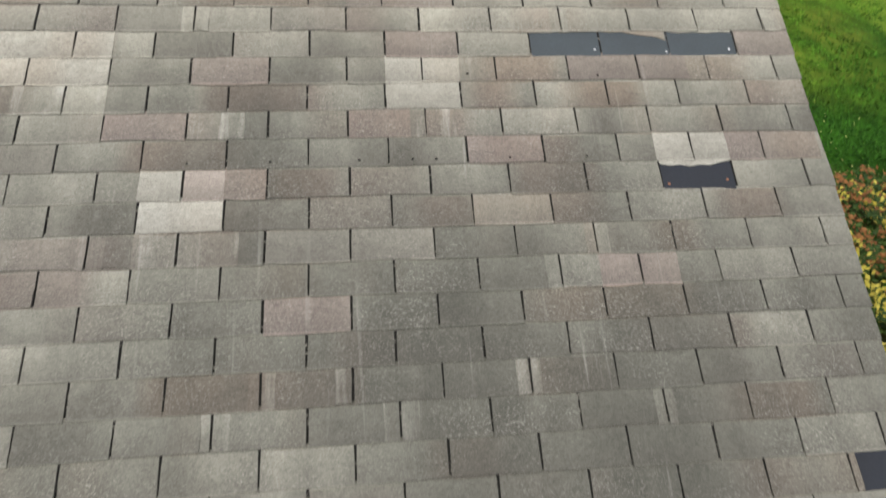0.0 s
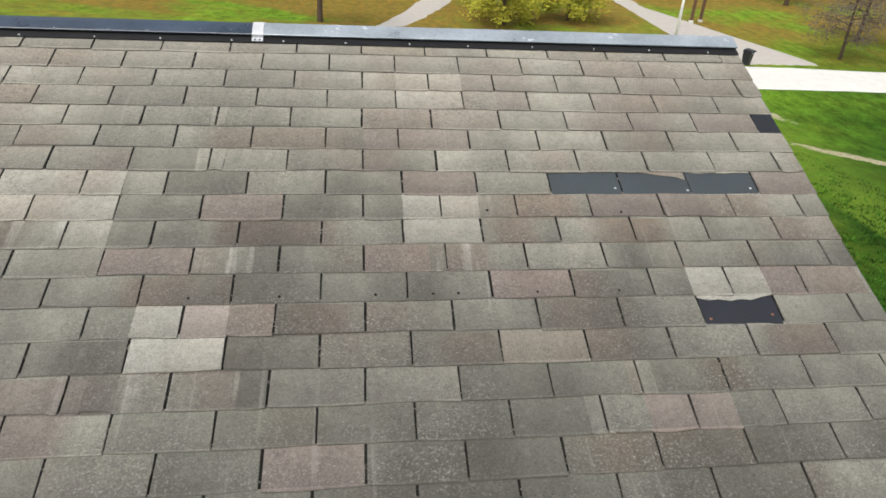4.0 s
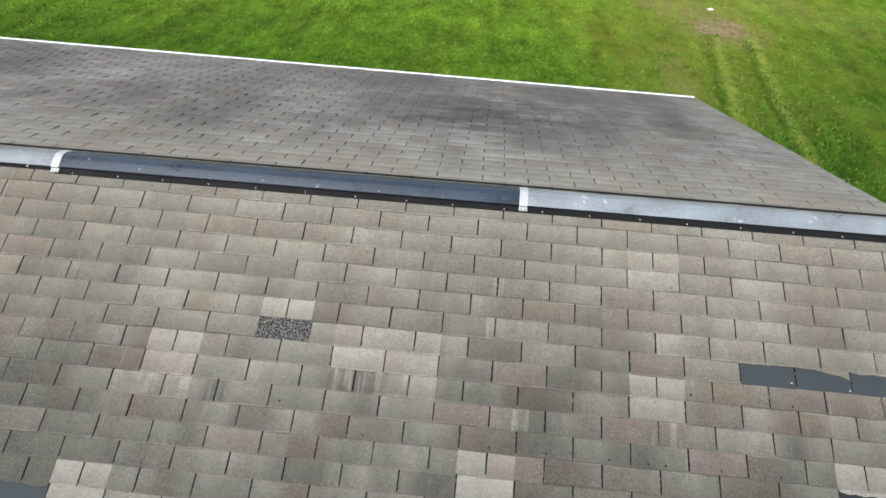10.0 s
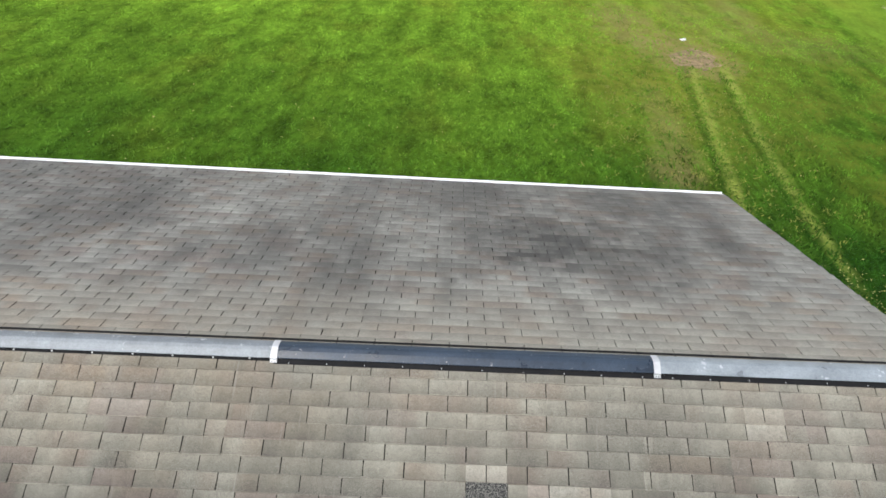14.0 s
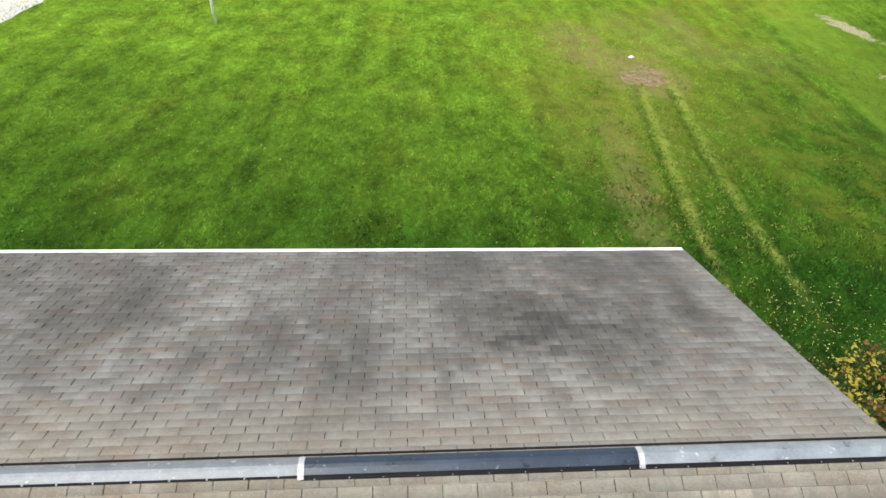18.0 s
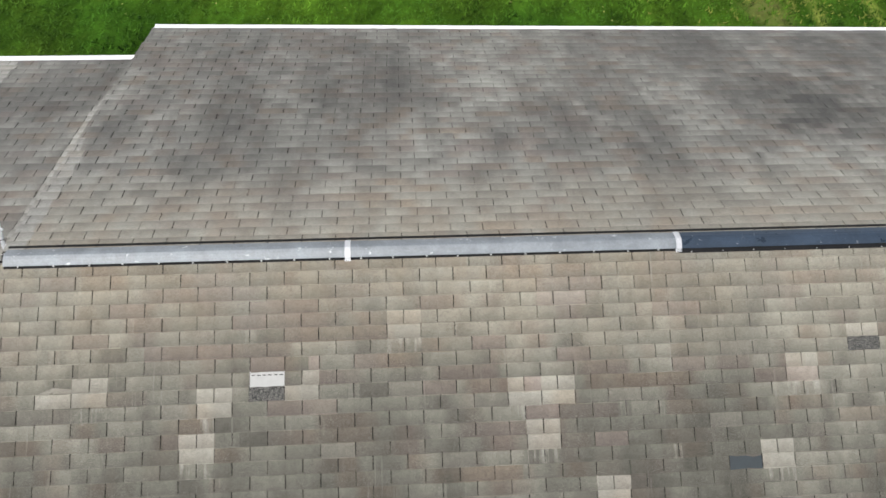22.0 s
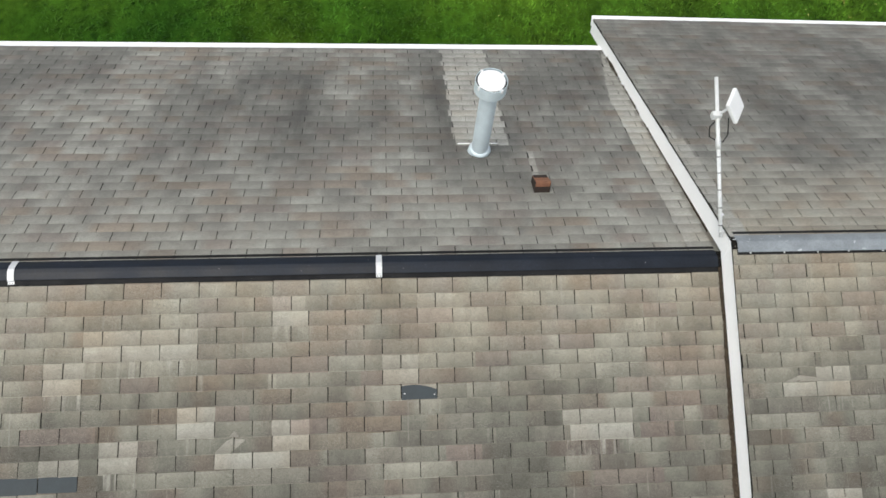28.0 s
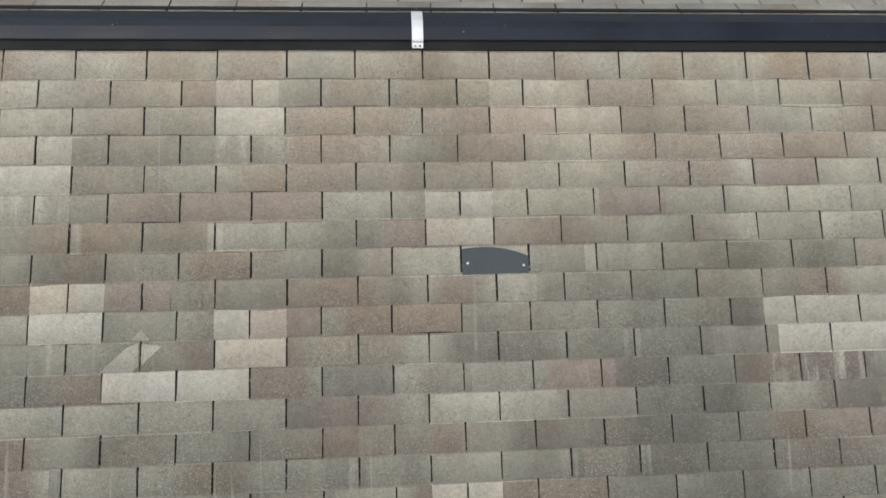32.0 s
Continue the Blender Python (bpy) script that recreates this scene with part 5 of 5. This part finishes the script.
mark(LOW, M_FELT, D, ((7, -9.5, -8.5), (12, -20, -18)))
FARHIGH, FARLOW = {}, {}
# faint pale trickles on both sides of some slits
_s = random.Random(8)
for where, first, last, odd in ((HIGH, 1, 37, False), (LOW, -30, -1, True)):
    for _ in range(70):
        k = _s.randrange(3, 22)
        u = _s.randrange(first, last) + (0.5 if (k % 2 == 1) == odd else 0.0)
        span = (k, u - _s.uniform(0.08, 0.22), u + _s.uniform(0.08, 0.22))
        if all(r != k or b < span[1] - 0.05 or a > span[2] + 0.05 for r, a, b in where):
            where[span] = (M_TRICKLE if where is HIGH else M_TRICKLE_LOW, 0.0004)
for k in range(33):
    # clean bands: one on each side of the step, and one up from the flue
    if k < 15:
        FARHIGH[(k, X0 / TAB, X0 / TAB + 0.55 * min(1.0, (15.5 - k) / 4) + 0.04 * math.sin(k * 2.3))] = (M_CLEAN, 0.0004)
    FARLOW[(k, -1.0 + 0.03 * math.sin(k * 1.7) + max(0, k - 22) * 0.07, -0.22 + 0.08 * math.sin(k * 2.9))] = (M_CLEAN_LOW, 0.0004)
    if 14 <= k:
        FARLOW[(k, -7.55 + 0.06 * math.sin(k * 1.9), -5.6 + 0.06 * math.sin(k * 2.7))] = (M_CLEAN_LOW, 0.0004)
    if 8 <= k < 13:
        FARLOW[(k, -5.05, -4.82)] = (M_CLEAN_LOW, 0.0004)
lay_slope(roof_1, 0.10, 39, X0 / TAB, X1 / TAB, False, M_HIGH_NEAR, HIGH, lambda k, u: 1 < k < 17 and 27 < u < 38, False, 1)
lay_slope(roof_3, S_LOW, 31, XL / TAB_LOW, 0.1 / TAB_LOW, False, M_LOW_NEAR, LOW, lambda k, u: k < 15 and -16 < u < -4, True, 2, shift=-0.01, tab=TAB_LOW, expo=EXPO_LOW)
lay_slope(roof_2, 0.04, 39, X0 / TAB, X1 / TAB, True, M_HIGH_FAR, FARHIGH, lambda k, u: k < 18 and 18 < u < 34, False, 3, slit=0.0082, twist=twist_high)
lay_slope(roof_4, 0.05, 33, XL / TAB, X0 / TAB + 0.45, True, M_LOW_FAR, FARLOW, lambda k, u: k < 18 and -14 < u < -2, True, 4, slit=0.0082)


def torn(parent, s0, row, ua, ub, depths, material, shift=0.0, TAB=TAB, EXPO=EXPO):
    """The ragged strip that a torn-off tab leaves under the course above."""
    top, n = -(s0 + row * EXPO) + 0.006, len(depths)
    vs, fs = [], []
    for z in (0.0022, 0.0048):
        for i, d in enumerate(depths):
            x = (ua + (ub - ua) * i / (n - 1)) * TAB + shift
            vs += [(x, top, z * 0.7), (x, top - 0.006 - d * EXPO, z)]
    o = 2 * n
    for i in range(n - 1):
        a, b = 2 * i, 2 * i + 2
        fs += [(a, a + 1, b + 1, b), (o + a, o + b, o + b + 1, o + a + 1), (a + 1, o + a + 1, o + b + 1, b + 1)]
    ob = new("torn_tab", data_mesh("torn_tab", vs, fs, material))
    ob.parent = parent
    return ob


def worn(parent, s0, outline, material, shift=0.0, z=0.0098, TAB=TAB, EXPO=EXPO):
    """A pale worn spot, a thin flake of lighter granules on the tabs; outline in tabs and courses."""
    vs = []
    for h in (z - 0.003, z):
        vs += [(u * TAB + shift, -(s0 + r * EXPO), h - 0.005 * (1 - (r % 1.0))) for u, r in outline]
    n = len(outline)
    fs = [tuple(range(n, 2 * n))] + [(i, (i + 1) % n, n + (i + 1) % n, n + i) for i in range(n)]
    ob = new("worn_flake", data_mesh("worn_flake", vs, fs, material))
    ob.parent = parent
    return ob


def nail(parent, s0, u, row, material, shift=0.0, r=0.006, z=0.003, TAB=TAB, EXPO=EXPO):
    bm = bmesh.new()
    bmesh.ops.create_cone(bm, cap_ends=True, segments=8, radius1=r, radius2=r * 0.6, depth=0.003)
    return part("nail", bm, material, parent, matrix=Matrix.Translation((u * TAB + shift, -(s0 + row * EXPO), z)))


torn(roof_1, 0.10, 7, 34.02, 34.98, (0.06, 0.02, 0.05, 0.03, 0.04, 0.02), M_HIGH_NEAR)
torn(roof_1, 0.10, 7, 35.02, 35.98, (0.02, 0.06, 0.05, 0.12, 0.2, 0.24, 0.4), M_HIGH_NEAR)
torn(roof_1, 0.10, 7, 36.02, 36.98, (0.03, 0.1, 0.05, 0.09, 0.04, 0.06), M_HIGH_NEAR)
torn(roof_1, 0.10, 12, 35.52, 36.48, (0.1, 0.18, 0.15, 0.22, 0.16, 0.2, 0.1, 0.04), M_PATCH)
torn(roof_1, 0.10, 15, 21.02, 21.98, (0.05, 0.12, 0.08, 0.2, 0.1), M_HIGH_NEAR)
torn(roof_3, S_LOW, 7, -9.48, -8.52, (0.1, 0.05, 0.04, 0.06, 0.12, 0.22, 0.36), M_LOW_NEAR, -0.01, TAB_LOW, EXPO_LOW)
for u, r in ((34.93, 7.75), (35.96, 7.85), (36.9, 7.75)):
    nail(roof_1, 0.10, u, r, M_NAIL)
for u, r in ((35.6, 12.8), (36.4, 12.7)):
    nail(roof_1, 0.10, u, r, M_RUST)
for u, r in ((-9.4, 7.6), (-8.58, 7.7)):
    nail(roof_3, S_LOW, u, r, M_NAIL, -0.01, TAB=TAB_LOW, EXPO=EXPO_LOW)
for u in (29.54, 30.54, 31.63, 32.3, 32.6, 33.55, 34.0, 34.56):
    nail(roof_1, 0.10, u, 11.78, M_UNDER, z=0.007)
for u, r in ((27.3, 11.8), (25.7, 10.7), (33.1, 8.7), (34.9, 8.8)):
    nail(roof_1, 0.10, u, r, M_UNDER, z=0.007)
worn(roof_3, S_LOW, ((-14.54, 10.97), (-14.17, 10.15), (-14.02, 10.03), (-14.02, 10.8), (-14.1, 10.97)), M_PATCH_LOW, -0.01, TAB=TAB_LOW, EXPO=EXPO_LOW)
worn(roof_3, S_LOW, ((-13.98, 10.05), (-13.7, 10.15), (-13.98, 10.78)), M_PATCH_LOW, -0.01, TAB=TAB_LOW, EXPO=EXPO_LOW)
worn(roof_3, S_LOW, ((-14.12, 9.92), (-13.99, 9.6), (-13.86, 9.9), (-13.9, 9.97)), M_PATCH_LOW, -0.01, TAB=TAB_LOW, EXPO=EXPO_LOW)
worn(roof_1, 0.10, ((1.05, 8.97), (1.5, 8.55), (2.0, 8.7), (2.0, 8.97)), M_PATCH)
for i in range(6):
    dash = part("tar_dash", boxed(-0.015, 0.015, -0.004, 0.004, 0, 0.002), M_UNDER, roof_1, matrix=Matrix.Translation(((7.1 + 0.16 * i) * TAB, -(0.10 + 8.2 * EXPO), 0.002)))

# dirt, rotted leaves and the dark shade along the foot of the step, built as one strip
M_LITTER_SHADE = simple("dark_litter_and_shade", (0.05, 0.038, 0.027), 0.95, 0, 0.5, 25, 0.5, 0.2, (40, 0.6, (0.13, 0.10, 0.065)))


def litter_shade(parent, side, xa, s_from, s_to, width, seed):
    """A ragged dark strip for litter and step shade down the slope; xa is the line of the step, side the way it spreads
    from there.
    """
    rnd = random.Random(seed)
    vs, fs = [], []
    n = int((s_to - s_from) / 0.02)
    for i in range(n + 1):
        q = s_from + (s_to - s_from) * i / n
        w = width * (0.55 + 0.45 * noise.noise((q * 2.3, seed, 0.0))) + rnd.uniform(-0.005, 0.005)
        w = max(w * (0.65 + 0.22 * q), 0.006)
        vs += [(xa, -q, 0.009), (xa, -q, 0.03 + w * 0.5), (xa + side * w * 0.6, -q, 0.0175), (xa + side * w, -q, 0.009)]
    for i in range(n):
        a, b = 4 * i, 4 * i + 4
        fs += [(a + k, b + k, b + k + 1, a + k + 1) for k in range(3)]
    ob = new("litter_shade_strip", data_mesh("litter_shade_strip", vs, fs, M_LITTER_SHADE))
    ob.parent = parent
    return ob


litter_shade(roof_3, -1, X0 - 0.002, 0.12, FAR_LOW_S - 0.05, 0.06, 3)
litter_shade(roof_4, 1, -X0 + 0.002, 0.3, FAR_LOW_S - 0.3, 0.018, 7)
